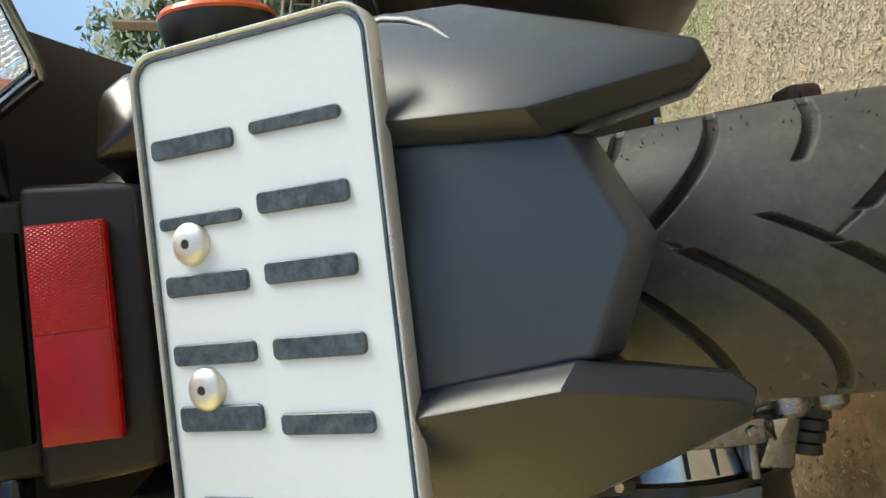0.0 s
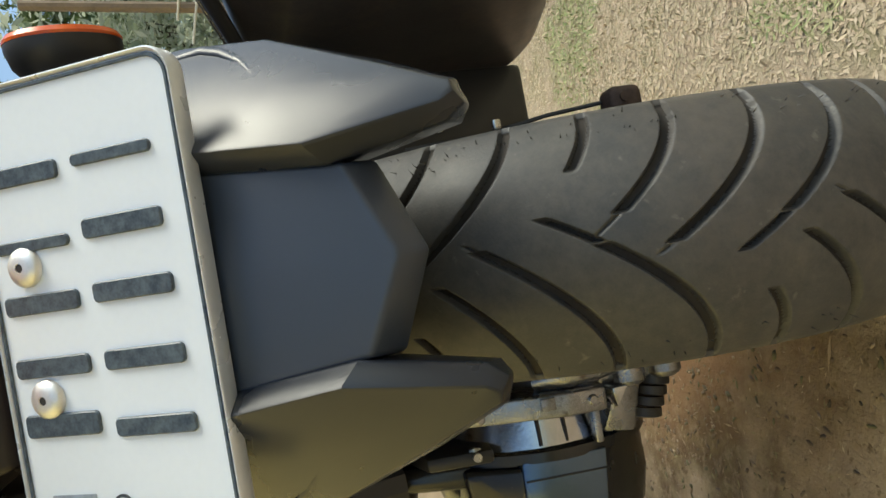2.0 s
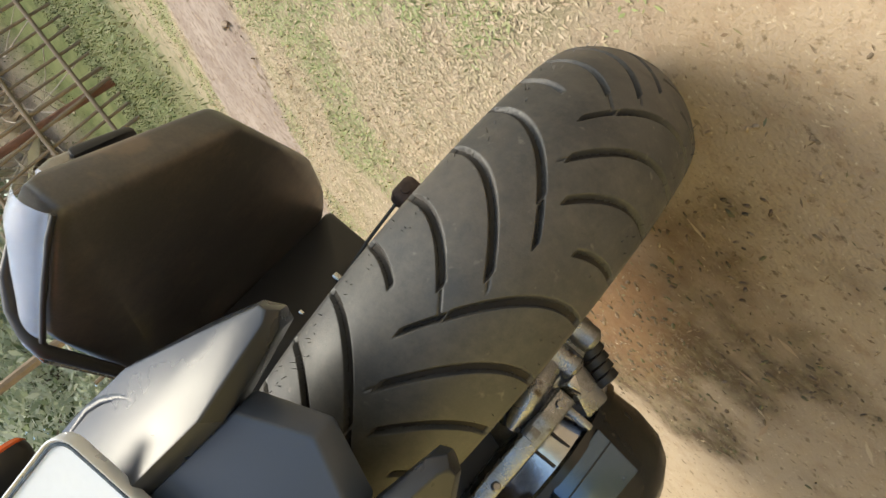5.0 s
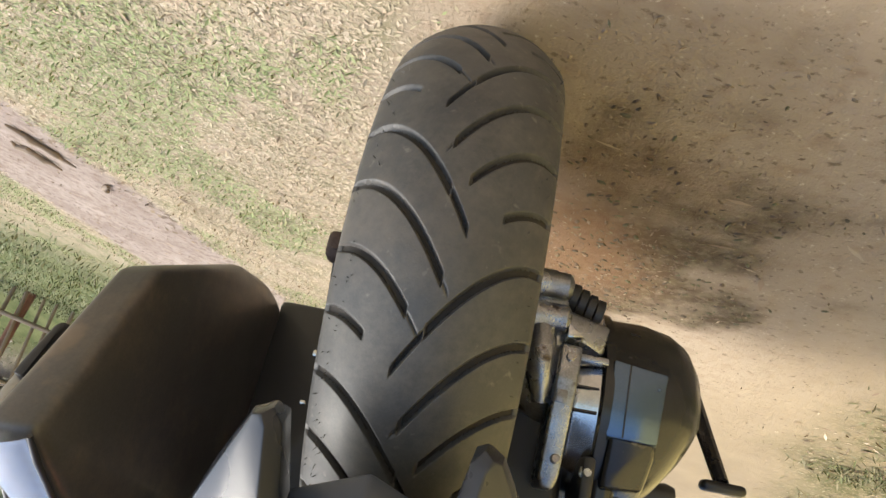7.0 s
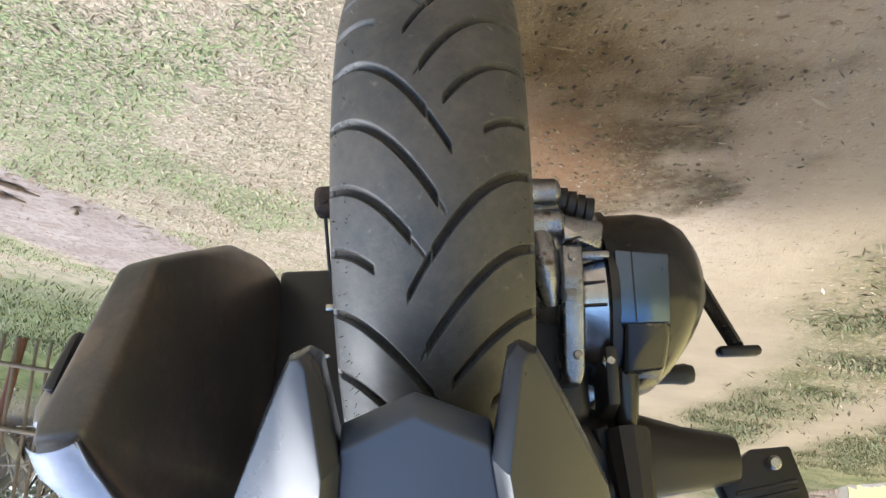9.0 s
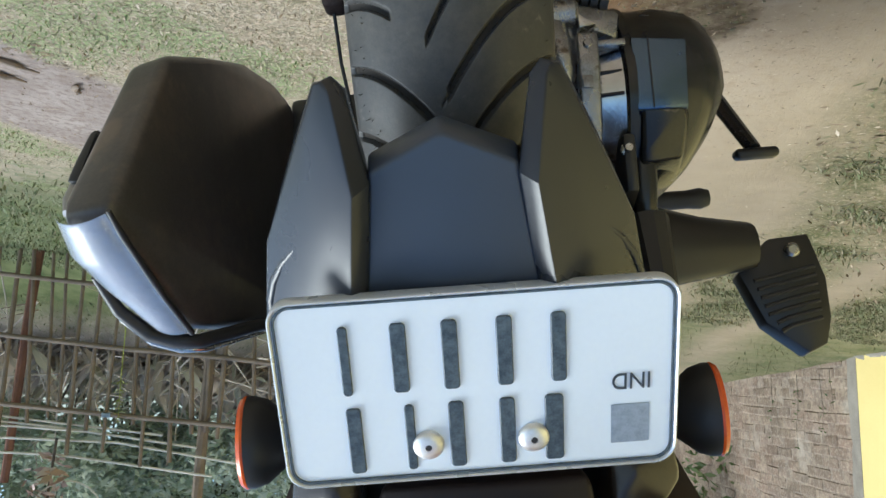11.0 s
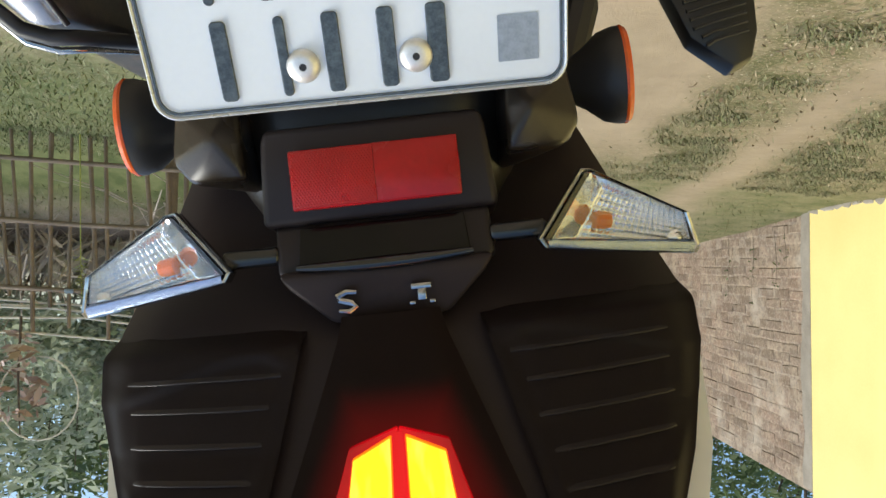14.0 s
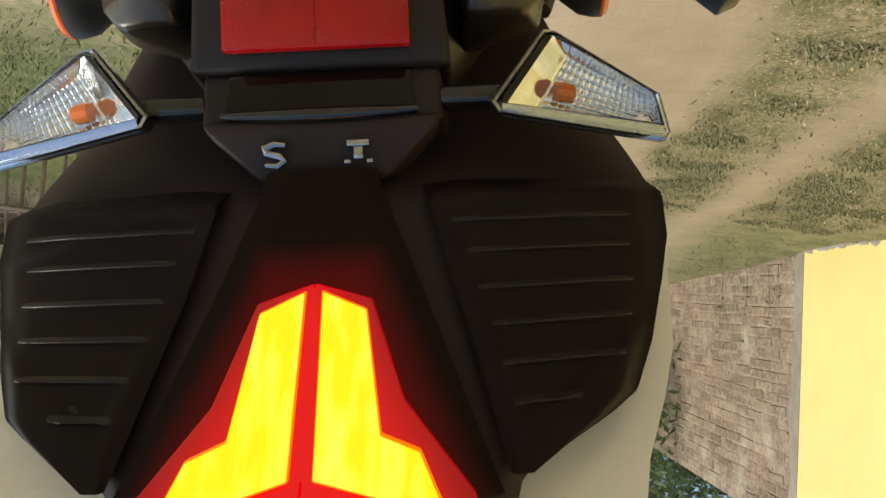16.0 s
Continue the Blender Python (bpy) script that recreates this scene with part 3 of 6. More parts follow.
blades("grass", 60000, (0.2, 4.5, 1.5, 5.6), 0.022, lambda x, y: grassy(x, y) * ease(1.4, 2.4, y), LAWN, 0.5, "thick green grass round the fence", 23, (0.08, 0.16))
blades("undergrowth", 3200, (0.2, 6.5, 5.5, 6.3), 0.36, lambda x, y: 0.9, SCRUB, 0.15, "tangled brown and green undergrowth on the bank", 29, (0.04, 0.10))
blades("litter", 700, (-0.55, 0.1, -0.1, 0.55), 0.006, lambda x, y: damp_shade_at(x, y) ** 1.5, SOIL, 0.75, "dark bits of straw and moss on damp soil", 18, (0.07, 0.18))
blades("litter", 3200, (-1.3, 0.5, -0.4, 1.4), 0.005, lambda x, y: 0.05 + 0.95 * ease(0.05, 0.45, noise.noise((x * 3.1, y * 3.1, 9.0))), LITTER, 0.95, "thin bits of straw on bare ground", 14, (0.06, 0.15))
blades("litter", 1500, (-1.3, 0.0, -0.7, 1.0), 0.0055, lambda x, y: 0.1 + ease(0.0, 0.5, noise.noise((x * 4, y * 4, 5.5))), SOIL, 0.8, "small dark bits of straw scattered on the ground", 31, (0.08, 0.2))
blades("litter", 260, (-1.6, 1.2, -0.3, 2.4), 0.022, lambda x, y: 0.6, LITTER, 0.97, "dry leaves and straws lying about", 19, (0.04, 0.13))

blades("litter", 2600, (-2.6, -0.4, 0.5, 3.8), 0.015, lambda x, y: grassy(x, y) * (0.15 + 0.85 * ease(0.0, 0.4, noise.noise((x * 2.3, y * 2.3, 7.1)))), DEADLEAF, 0.8, "fallen brown leaves among the rough grass", 34, (0.12, 0.34))
blades("litter", 420, (0.1, 1.3, -0.3, 1.5), 0.014, lambda x, y: math.exp(-((0.9 * x + 0.433 * y - 0.82) / 0.04) ** 2) + 0.6 * math.exp(-((0.9 * x + 0.433 * y - 1.29) / 0.05) ** 2), DEADLEAF, 0.95, "brown leaf bits along the edges of the path", 35, (0.10, 0.30))


def clods(count, region, keep, size, material, label, seed):
    """Small rounded lumps of earth half sunk in the ground, as one object."""
    rnd = random.Random(seed)
    v, f = [], []
    x0, x1, y0, y1 = region
    made = tries = 0
    while made < count and tries < count * 12:
        tries += 1
        x, y = rnd.uniform(x0, x1), rnd.uniform(y0, y1)
        if rnd.random() > keep(x, y):
            continue
        made += 1
        r, z, a0, k = size * rnd.uniform(0.45, 1.0) ** 2, height(x, y), rnd.uniform(0, 6.28), len(v)
        slim, tc, ts = rnd.uniform(0.35, 0.8), math.cos(a0), math.sin(a0)
        for h, w in ((-0.3, 1.0), (0.35, 0.85)):
            for i in range(6):
                q = r * w * rnd.uniform(0.6, 1.2)
                u, t = 1.3 * q * math.cos(i * 1.047), slim * q * math.sin(i * 1.047)
                v.append((x + u * tc - t * ts, y + u * ts + t * tc, z + h * r * slim))
        v.append((x, y, z + 0.7 * r * slim))
        for i in range(6):
            j = (i + 1) % 6
            f += [(k + i, k + j, k + 6 + j, k + 6 + i), (k + 6 + i, k + 6 + j, k + 12)]
    me = bpy.data.meshes.new("clods")
    me.from_pydata(v, [], f)
    me.polygons.foreach_set("use_smooth", [True] * len(f))
    me.materials.append(material)
    tagged(new("clods", me), label, "soil", kind="stuff")


clods(800, (-0.55, 0.1, -0.1, 0.6), lambda x, y: max(damp_shade_at(x, y), 0.25 * clay_shade(x, y)), 0.0052, CLOD, "dark crumbled clods of damp soil", 41)
clods(800, (-1.3, 0.0, -0.7, 1.2), lambda x, y: 0.1 + ease(0.0, 0.5, noise.noise((x * 4, y * 4, 5.5))), 0.0040, CRUMB, "small earth crumbs scattered on bare ground", 42)
clods(1000, (0.3, 1.3, -0.2, 1.6), lambda x, y: 1 - grassy(x, y), 0.0034, CRUMB, "small earth crumbs on the trodden path", 43)

# ---- wall ----
WALL_X, WALL_Y, WALL_TOP = -2.90, 4.57, 2.28


def wall():
    root = tagged(new("wall_side"), "long boundary wall, pale yellow plaster meeting bare weathered brick", "wall", kind="structure")
    bm = bmesh.new()
    # Unseen upper height, to 4.9 m, added to block sky on the left.
    box(bm, (WALL_X - 0.12, WALL_Y - 5.5, 2.4), (0.24, 11.0, 5.0), bevel=0.012)
    bmesh.ops.subdivide_edges(bm, edges=bm.edges[:], cuts=6, use_grid_fill=True)
    for v in bm.verts:
        v.co.x += 0.006 * noise.noise(v.co * 2.3)
    part("painted_wall", bm, YELLOW, root, "plaster painted pale yellow")
    bm = bmesh.new()
    box(bm, (WALL_X - 0.1625, WALL_Y + 5.5, WALL_TOP / 2 - 0.1), (0.22, 10.98, WALL_TOP + 0.17))
    part("mortar_bed", bm, MORTAR, root, "weathered mortar")
    rnd = random.Random(19)
    bm = bmesh.new()
    rings = []
    for k in range(34):
        z = 0.05 + 0.066 * k
        y1 = WALL_Y + 0.17 + 0.035 * noise.noise((z * 3.1, 2.0, 0.3)) + rnd.uniform(-0.012, 0.012)
        rings.append([(WALL_X - 0.03, WALL_Y + 0.002, z), (WALL_X - 0.004, WALL_Y + 0.002, z), (WALL_X - 0.010 + rnd.uniform(-0.004, 0.004), WALL_Y + 0.09, z), (WALL_X - 0.030, y1, z), (WALL_X - 0.06, y1, z)])
    loft(bm, rings)
    part("plaster_edge", bm, PLASTER, root, "rough grey cement edge of the plaster", 60)
    for k in range(26):
        y0 = WALL_Y - 0.05 - 0.11 * k + rnd.uniform(-0.04, 0.04)
        g = height(WALL_X, y0)
        bm = hull([(WALL_X - 0.01, y0 + rnd.uniform(-0.09, 0.09) + a, g + h) for a in (-0.035, 0.035) for h in (-0.05, rnd.uniform(0.0, 0.05))] + [(WALL_X + 0.012, y0 + a, g + h) for a in (-0.03, 0.03) for h in (-0.05, rnd.uniform(0.0, 0.035))], 0.004)
        part("earth_splash", bm, PLASTER, root)
    return root


wall_root = wall()

def creeper(x):
    rnd = random.Random(47)
    root = tagged(new("creeper"), "thin dark creeper climbing the bare brick", "creeper")
    v, f = [], []
    for y0, z0, z1 in ((5.42, 0.36, 0.95), (5.03, 0.36, 0.84), (5.88, 0.36, 0.95), (4.88, 0.33, 0.62)):
        bm = bmesh.new()
        pts = [(x + 0.010, y0 + 0.05 * noise.noise((y0, 4 * (z0 + (z1 - z0) * k / 8), 1.0)), z0 + (z1 - z0) * k / 8) for k in range(9)]
        tube(bm, pts, [0.0026 - 0.0002 * k for k in range(9)], 6)
        part("stem", bm, BARK, root)
        for p in pts[2:]:
            if rnd.random() < 0.6:
                foliage(v, f, (p[0] + 0.01, p[1], p[2]), 0.030, 4, 0.017, rnd)
    me = bpy.data.meshes.new("leaves")
    me.from_pydata(v, [], f)
    me.materials.append(LEAVES)
    tagged(new("leaves", me), kind="stuff").parent = root


# ---- bamboo fence ----
FENCE_Y = 3.75


def fence():
    rnd = random.Random(5)
    root = tagged(new("bamboo_fence"), "weathered bamboo picket fence tied to horizontal poles", "fence")
    x = 0.7
    while x < 6.5:
        z0 = height(x, FENCE_Y) - 0.03
        h = rnd.uniform(0.95, 1.2)
        lean = rnd.uniform(-0.09, 0.05)
        r = rnd.uniform(0.008, 0.014)
        bm = bmesh.new()
        tube(bm, [(x + lean * k / 4, FENCE_Y + rnd.uniform(-0.006, 0.006), z0 + h * k / 4) for k in range(5)], [r * rnd.uniform(0.85, 1.1) for _ in range(5)], 7)
        part("picket", bm, BAMBOO, root)
        x += rnd.uniform(0.075, 0.125)
    for zr in (0.17, 0.52, 0.90):
        bm = bmesh.new()
        tube(bm, [(0.6 + 6 * k / 10, FENCE_Y - 0.024, height(0.6 + 6 * k / 10, FENCE_Y) + zr + rnd.uniform(-0.012, 0.012)) for k in range(11)], 0.014, 8)
        part("rail", bm, BAMBOO, root)
    for k, (zr, x0, x1) in enumerate(((0.98, 1.55, 3.3), (1.03, 1.35, 2.9), (1.10, 1.12, 2.5), (1.18, 1.25, 3.0), (1.01, 1.95, 3.85))):
        bm = bmesh.new()
        tube(bm, [(x0, FENCE_Y + 0.02, height(x0, FENCE_Y) + zr), ((x0 + x1) / 2, FENCE_Y + 0.03, height(2.6, FENCE_Y) + zr + 0.015), (x1, FENCE_Y + 0.02, height(x1, FENCE_Y) + zr + 0.05 * (k - 2) / 2)], 0.007, 7)
        part("split_cane", bm, CANE, root, "pale split cane")
    bm = bmesh.new()
    tube(bm, [(2.02 + 0.22 * math.cos(2 * math.pi * k / 24), FENCE_Y - 0.05, 1.36 + 0.235 * math.sin(2 * math.pi * k / 24)) for k in range(24)], 0.005, 6)
    part("cane_hoop", bm, CANE, root, "thin cane hoop hung on the fence")
    for x in (1.31, 2.41, 3.55, 4.9):
        z0 = height(x, FENCE_Y)
        bm = bmesh.new()
        tall, red = x < 1.4, 2.3 < x < 2.5
        tube(bm, [(x, FENCE_Y + 0.05, z0 - 0.05), (x + 0.018, FENCE_Y + 0.052, z0 + 0.5), (x + 0.03, FENCE_Y + 0.05, z0 + (2.0 if tall else 1.35))], [0.036, 0.033, 0.029] if tall else [0.030, 0.027, 0.023], 9)
        part("post", bm, REDWOOD if red else BAMBOO, root, "reddish brown wooden post" if red else "")


fence()


def sprig(x, y, z0, z1):
    """A young shoot with narrow leaves, growing up along the pickets."""
    rnd = random.Random(91)
    root = tagged(new("leafy_shoot"), "thin yellow-green leafy shoot growing beside the fence", "plant")
    bm = bmesh.new()
    tube(bm, [(x + 0.02, y, height(x, y) - 0.01), (x + 0.012, y, z0), (x, y - 0.006, z1)], [0.004, 0.003, 0.0012], 6)
    part("stem", bm, SHOOT, root)
    bm = bmesh.new()
    for k in range(34):
        t = k / 33
        c = Vector((x + 0.012 * (1 - t), y - 0.004, z0 + (z1 - z0) * t))
        a, l = k * 2.4 + rnd.uniform(-0.4, 0.4), rnd.uniform(0.035, 0.062) * (1.1 - 0.5 * t)
        d = Vector((math.cos(a), 0.6 * math.sin(a), rnd.uniform(-0.1, 0.9))).normalized()
        side = d.cross(Vector((0, 0, 1))).normalized() * l * 0.17
        ring = [c, c + d * l * 0.45 + side, c + d * l + Vector((0, 0, -0.2 * l)), c + d * l * 0.45 - side]
        bm.faces.new([bm.verts.new(p) for p in ring])
    part("leaves", bm, SHOOT, root, "narrow yellow-green leaves")


def scrap(x, y, z):
    rnd = random.Random(92)
    bm = bmesh.new()
    rows = [[bm.verts.new((x + 0.05 * (i / 4 - 0.5), y + rnd.uniform(-0.005, 0.005), z + 0.026 * (j / 3 - 0.5) + rnd.uniform(-0.003, 0.003))) for i in range(5)] for j in range(4)]
    for j in range(3):
        for i in range(4):
            bm.faces.new((rows[j][i], rows[j][i + 1], rows[j + 1][i + 1], rows[j + 1][i]))
    bmesh.ops.solidify(bm, geom=bm.faces[:], thickness=0.001)
    tagged(new("plastic_scrap", finish(bm, "plastic_scrap", SCRAP)), "pale blue scrap of crumpled plastic on the fence rail", "litter")


sprig(1.79, FENCE_Y - 0.035, 0.55, 0.80)
scrap(1.863, FENCE_Y - 0.040, height(1.863, FENCE_Y) + 0.90)

# ---- trees beyond the fence ----
LEAVES = leaf_mat("tree_leaves", ((0.08, 0.12, 0.04), (0.13, 0.17, 0.06), (0.055, 0.085, 0.03), (0.17, 0.20, 0.08), (0.09, 0.135, 0.045)), 0.6, 0.4)
SHRUB = leaf_mat("shrub_leaves", ((0.36, 0.41, 0.28), (0.48, 0.51, 0.39), (0.24, 0.29, 0.17), (0.58, 0.60, 0.49), (0.40, 0.44, 0.30)), 0.7, 0.5)


def foliage(bm_v, bm_f, c, r, count, size, rnd):
    for _ in range(count):
        d = Vector((rnd.gauss(0, 1), rnd.gauss(0, 1), rnd.gauss(0, 1))).normalized()
        p = Vector(c) + d * r * rnd.uniform(0.35, 1.0) ** 0.6
        a, b = Vector((rnd.gauss(0, 1), rnd.gauss(0, 1), rnd.gauss(0, 0.6))).normalized(), Vector((rnd.gauss(0, 1), rnd.gauss(0, 1), rnd.gauss(0, 1))).normalized()
        s = size * rnd.uniform(0.6, 1.4)
        w = a.cross(b).normalized() * s * 0.35
        k = len(bm_v)
        bm_v += [p - a * s, p + w, p + a * s, p - w]
        bm_f.append((k, k + 1, k + 2, k + 3))


def tree(x, y, h, spread, seed, clumps=26, leaves=170, size=0.09):
    rnd = random.Random(seed)
    z0 = height(x, y)
    root = tagged(new("tree"), "leafy green tree beyond the fence", "tree", group="trees beyond the fence")
    root.location = (x, y, z0)
    bm = bmesh.new()
    tops = []
    path = [(0.05 * rnd.gauss(0, 1) * k, 0.05 * rnd.gauss(0, 1) * k, -0.1 + h * 0.6 * k / 5) for k in range(6)]
    tube(bm, path, [0.11 * (1 - 0.12 * k) * h / 4 for k in range(6)], 9)
    for k in range(7):
        s = Vector(path[2 + k % 4])
        e = s + Vector((rnd.uniform(-1, 1) * spread * 0.7, rnd.uniform(-1, 1) * spread * 0.7, rnd.uniform(0.15, 0.4) * h))
        tube(bm, [s, s.lerp(e, 0.5) + Vector((0, 0, 0.1)), e], [0.05, 0.035, 0.015], 6)
        tops.append(e)
    part("trunk", bm, BARK, root)
    v, f = [], []
    for k in range(clumps):
        b = tops[k % len(tops)]
        c = b + Vector((rnd.gauss(0, 0.42), rnd.gauss(0, 0.42), rnd.gauss(0, 0.3))) * spread * 0.8
        foliage(v, f, c, rnd.uniform(0.25, 0.5) * spread * 0.6, leaves, size, rnd)
    me = bpy.data.meshes.new("crown")
    me.from_pydata(v, [], f)
    me.materials.append(LEAVES)
    c = new("crown", me)
    c.parent = root


for tx, ty, th_, sp, sd in ((2.8, 10.2, 3.3, 1.7, 1), (5.8, 10.4, 3.9, 2.0, 2), (5.2, 12.5, 5.0, 2.6, 3), (0.6, 13.0, 4.5, 2.4, 4), (8.0, 9.5, 5.5, 2.8, 5), (-3.5, 14.0, 6.5, 3.2, 6), (-8.0, 13.5, 6.0, 3.2, 7)):
    tree(tx, ty, th_, sp, sd)


def shrub(x, y, h, seed, label, count=500, size=0.035):
    rnd = random.Random(seed)
    root = tagged(new("shrub"), label, "shrub", group="shrubs")
    root.location = (x, y, height(x, y))
    bm = bmesh.new()
    for k in range(6):
        tube(bm, [(0, 0, -0.03), (rnd.uniform(-.2, .2) * h, rnd.uniform(-.2, .2) * h, h * rnd.uniform(0.6, 0.95))], [0.012, 0.004], 6)
    part("stem", bm, BARK, root)
    v, f = [], []
    for k in range(8):
        foliage(v, f, (rnd.gauss(0, 0.28) * h, rnd.gauss(0, 0.28) * h, h * rnd.uniform(0.35, 0.9)), h * rnd.uniform(0.2, 0.35), count, size, rnd)
    me = bpy.data.meshes.new("leaves")
    me.from_pydata(v, [], f)
    me.materials.append(SHRUB if 0 < x < 6 else LEAVES)
    c = new("leaves", me)
    c.parent = root


for sx, sy, sh, sd in ((2.2, 6.3, 1.2, 21), (3.2, 6.2, 1.4, 22), (4.3, 6.3, 1.4, 23), (1.4, 6.3, 1.1, 24), (2.0, 7.2, 2.2, 31), (3.2, 7.0, 2.5, 32), (4.4, 7.2, 2.3, 33), (-1.6, 13.5, 2.6, 26), (-3.6, 8.4, 2.9, 27), (0.2, 9.0, 1.4, 28), (-3.9, 10.6, 3.2, 39), (-3.6, 12.6, 3.4, 40)):
    shrub(sx, sy, sh, sd, count=420 if sy > 6 else 300, size=0.03 + 0.012 * sh, label="dense green leafy shrub beyond the fence")


def dry_leaves(x, y, z, seed):
    rnd = random.Random(seed)
    v, f = [], []
    foliage(v, f, (0, 0, 0), 0.17, 60, 0.05, rnd)
    foliage(v, f, (0.03, 0, -0.25), 0.12, 40, 0.045, rnd)
    me = bpy.data.meshes.new("dry_branch")
    me.from_pydata(v, [], f)
    me.materials.append(leaf_mat("dry_leaves", ((0.36, 0.24, 0.18), (0.50, 0.38, 0.32), (0.24, 0.15, 0.11), (0.58, 0.50, 0.44)), 0.8))
    root = tagged(new("dry_branch"), "withered brown leafy branch caught in the fence", "branch")
    root.location = (x, y, z)
    tagged(new("leaves", me), kind="stuff").parent = root
    bm = bmesh.new()
    tube(bm, [(0.0, 0, -0.45), (0.02, 0.01, -0.1), (0.0, 0, 0.22)], [0.008, 0.007, 0.003], 6)
    part("twig", bm, BARK, root)




def brushwood():
    """Bare pale branches heaped behind the fence."""
    rnd = random.Random(83)
    bm = bmesh.new()
    for k in range(110):
        x, y = rnd.uniform(0.9, 5.2), rnd.uniform(4.3, 6.0)
        z = height(x, y) + rnd.uniform(-0.02, 0.75)
        a, up, ln = rnd.uniform(0, 6.283), rnd.uniform(-0.4, 1.0), rnd.uniform(0.25, 0.9)
        d = Vector((math.cos(a), 0.5 * math.sin(a), up)).normalized() * ln
        bend = Vector((rnd.uniform(-1, 1), rnd.uniform(-1, 1), rnd.uniform(-1, 1))) * 0.12 * ln
        r = rnd.uniform(0.003, 0.009)
        p = Vector((x, y, z))
        tube(bm, [p, p + d * 0.5 + bend, p + d], [r, r * 0.8, r * 0.4], 5)
        if k % 2:
            q = p + d * 0.5 + bend
            tube(bm, [q, q + d * 0.25 - bend * 2.2], [r * 0.6, r * 0.25], 5)
    tagged(new("brushwood", finish(bm, "brushwood", TWIGS, 60)), "heap of bare pale branches behind the fence", "brushwood", kind="stuff")


TWIGS = mat("pale_dry_branches", (0.52, 0.45, 0.37), (0.32, 0.26, 0.21), 0.85, scale=6, fine=60, bump=0.3)
brushwood()
creeper(WALL_X)
dry_leaves(2.12, FENCE_Y - 0.05, 1.35, 61)


def ground_twig(x, y, length, turn, seed):
    rnd = random.Random(seed)
    bm = bmesh.new()
    pts = []
    for k in range(7):
        u = length * (k / 6 - 0.5)
        px, py = x + u * math.cos(turn) + rnd.uniform(-0.006, 0.006), y + u * math.sin(turn) + rnd.uniform(-0.006, 0.006)
        pts.append((px, py, height(px, py) + 0.004 + rnd.uniform(0, 0.003)))
    tube(bm, pts, [0.002 * f for f in (1.2, 2.4, 3.2, 2.2, 2.9, 1.8, 0.8)], 8)
    return tagged(new("twig", finish(bm, "twig", BAMBOO)), "dark dry twig lying on the bare path", "twig", group="twigs on the path")


for k, (tx, ty, tl, tt) in enumerate(((0.72, 0.58, 0.12, 2.3), (0.77, 0.65, 0.09, 2.5), (0.65, 0.70, 0.045, 1.2))):
    ground_twig(tx, ty, tl, tt, 70 + k)

# ---- scooter ----
XB, XM = -0.008, -0.0005           # middle of the body and of the mudguard
LEAN = 6.118                     # it leans to its left on the stand
scooter = tagged(new("motor_scooter"), "black motor scooter leaning on its stand, tail lamp lit", "motor scooter")
scooter.matrix_world = Matrix.Translation((0, 0, 0.043)) @ pose(0, 0, 0, 0, -LEAN, 0) @ pose(0, 0, 0, 0, 0, 2.5)

# wheel and tyre
WC, WR, CROWN = Vector((-0.009, -0.0115, 0.1825)), 0.225, 0.072
GROOVES = []                     # side, angle at the shoulder, where the wide cut stops, where its thin tail stops
for s in range(9):
    for side, rows in ((1, ((18.2, 0.030, 0.030), (8.6, 0.0105, 0.0005), (-1.8, -0.0045, -0.0088), (-12.2, 0.0005, -0.0125))), (-1, ((-1.4, 0.029, 0.029), (-11.4, 0.0080, 0.0080), (-21.6, -0.0040, -0.0078), (-32.8, 0.0000, -0.0135)))):
        for a0, wide_stop, tail_stop in rows:
            GROOVES.append((side, a0 + 40 * s, wide_stop, tail_stop))


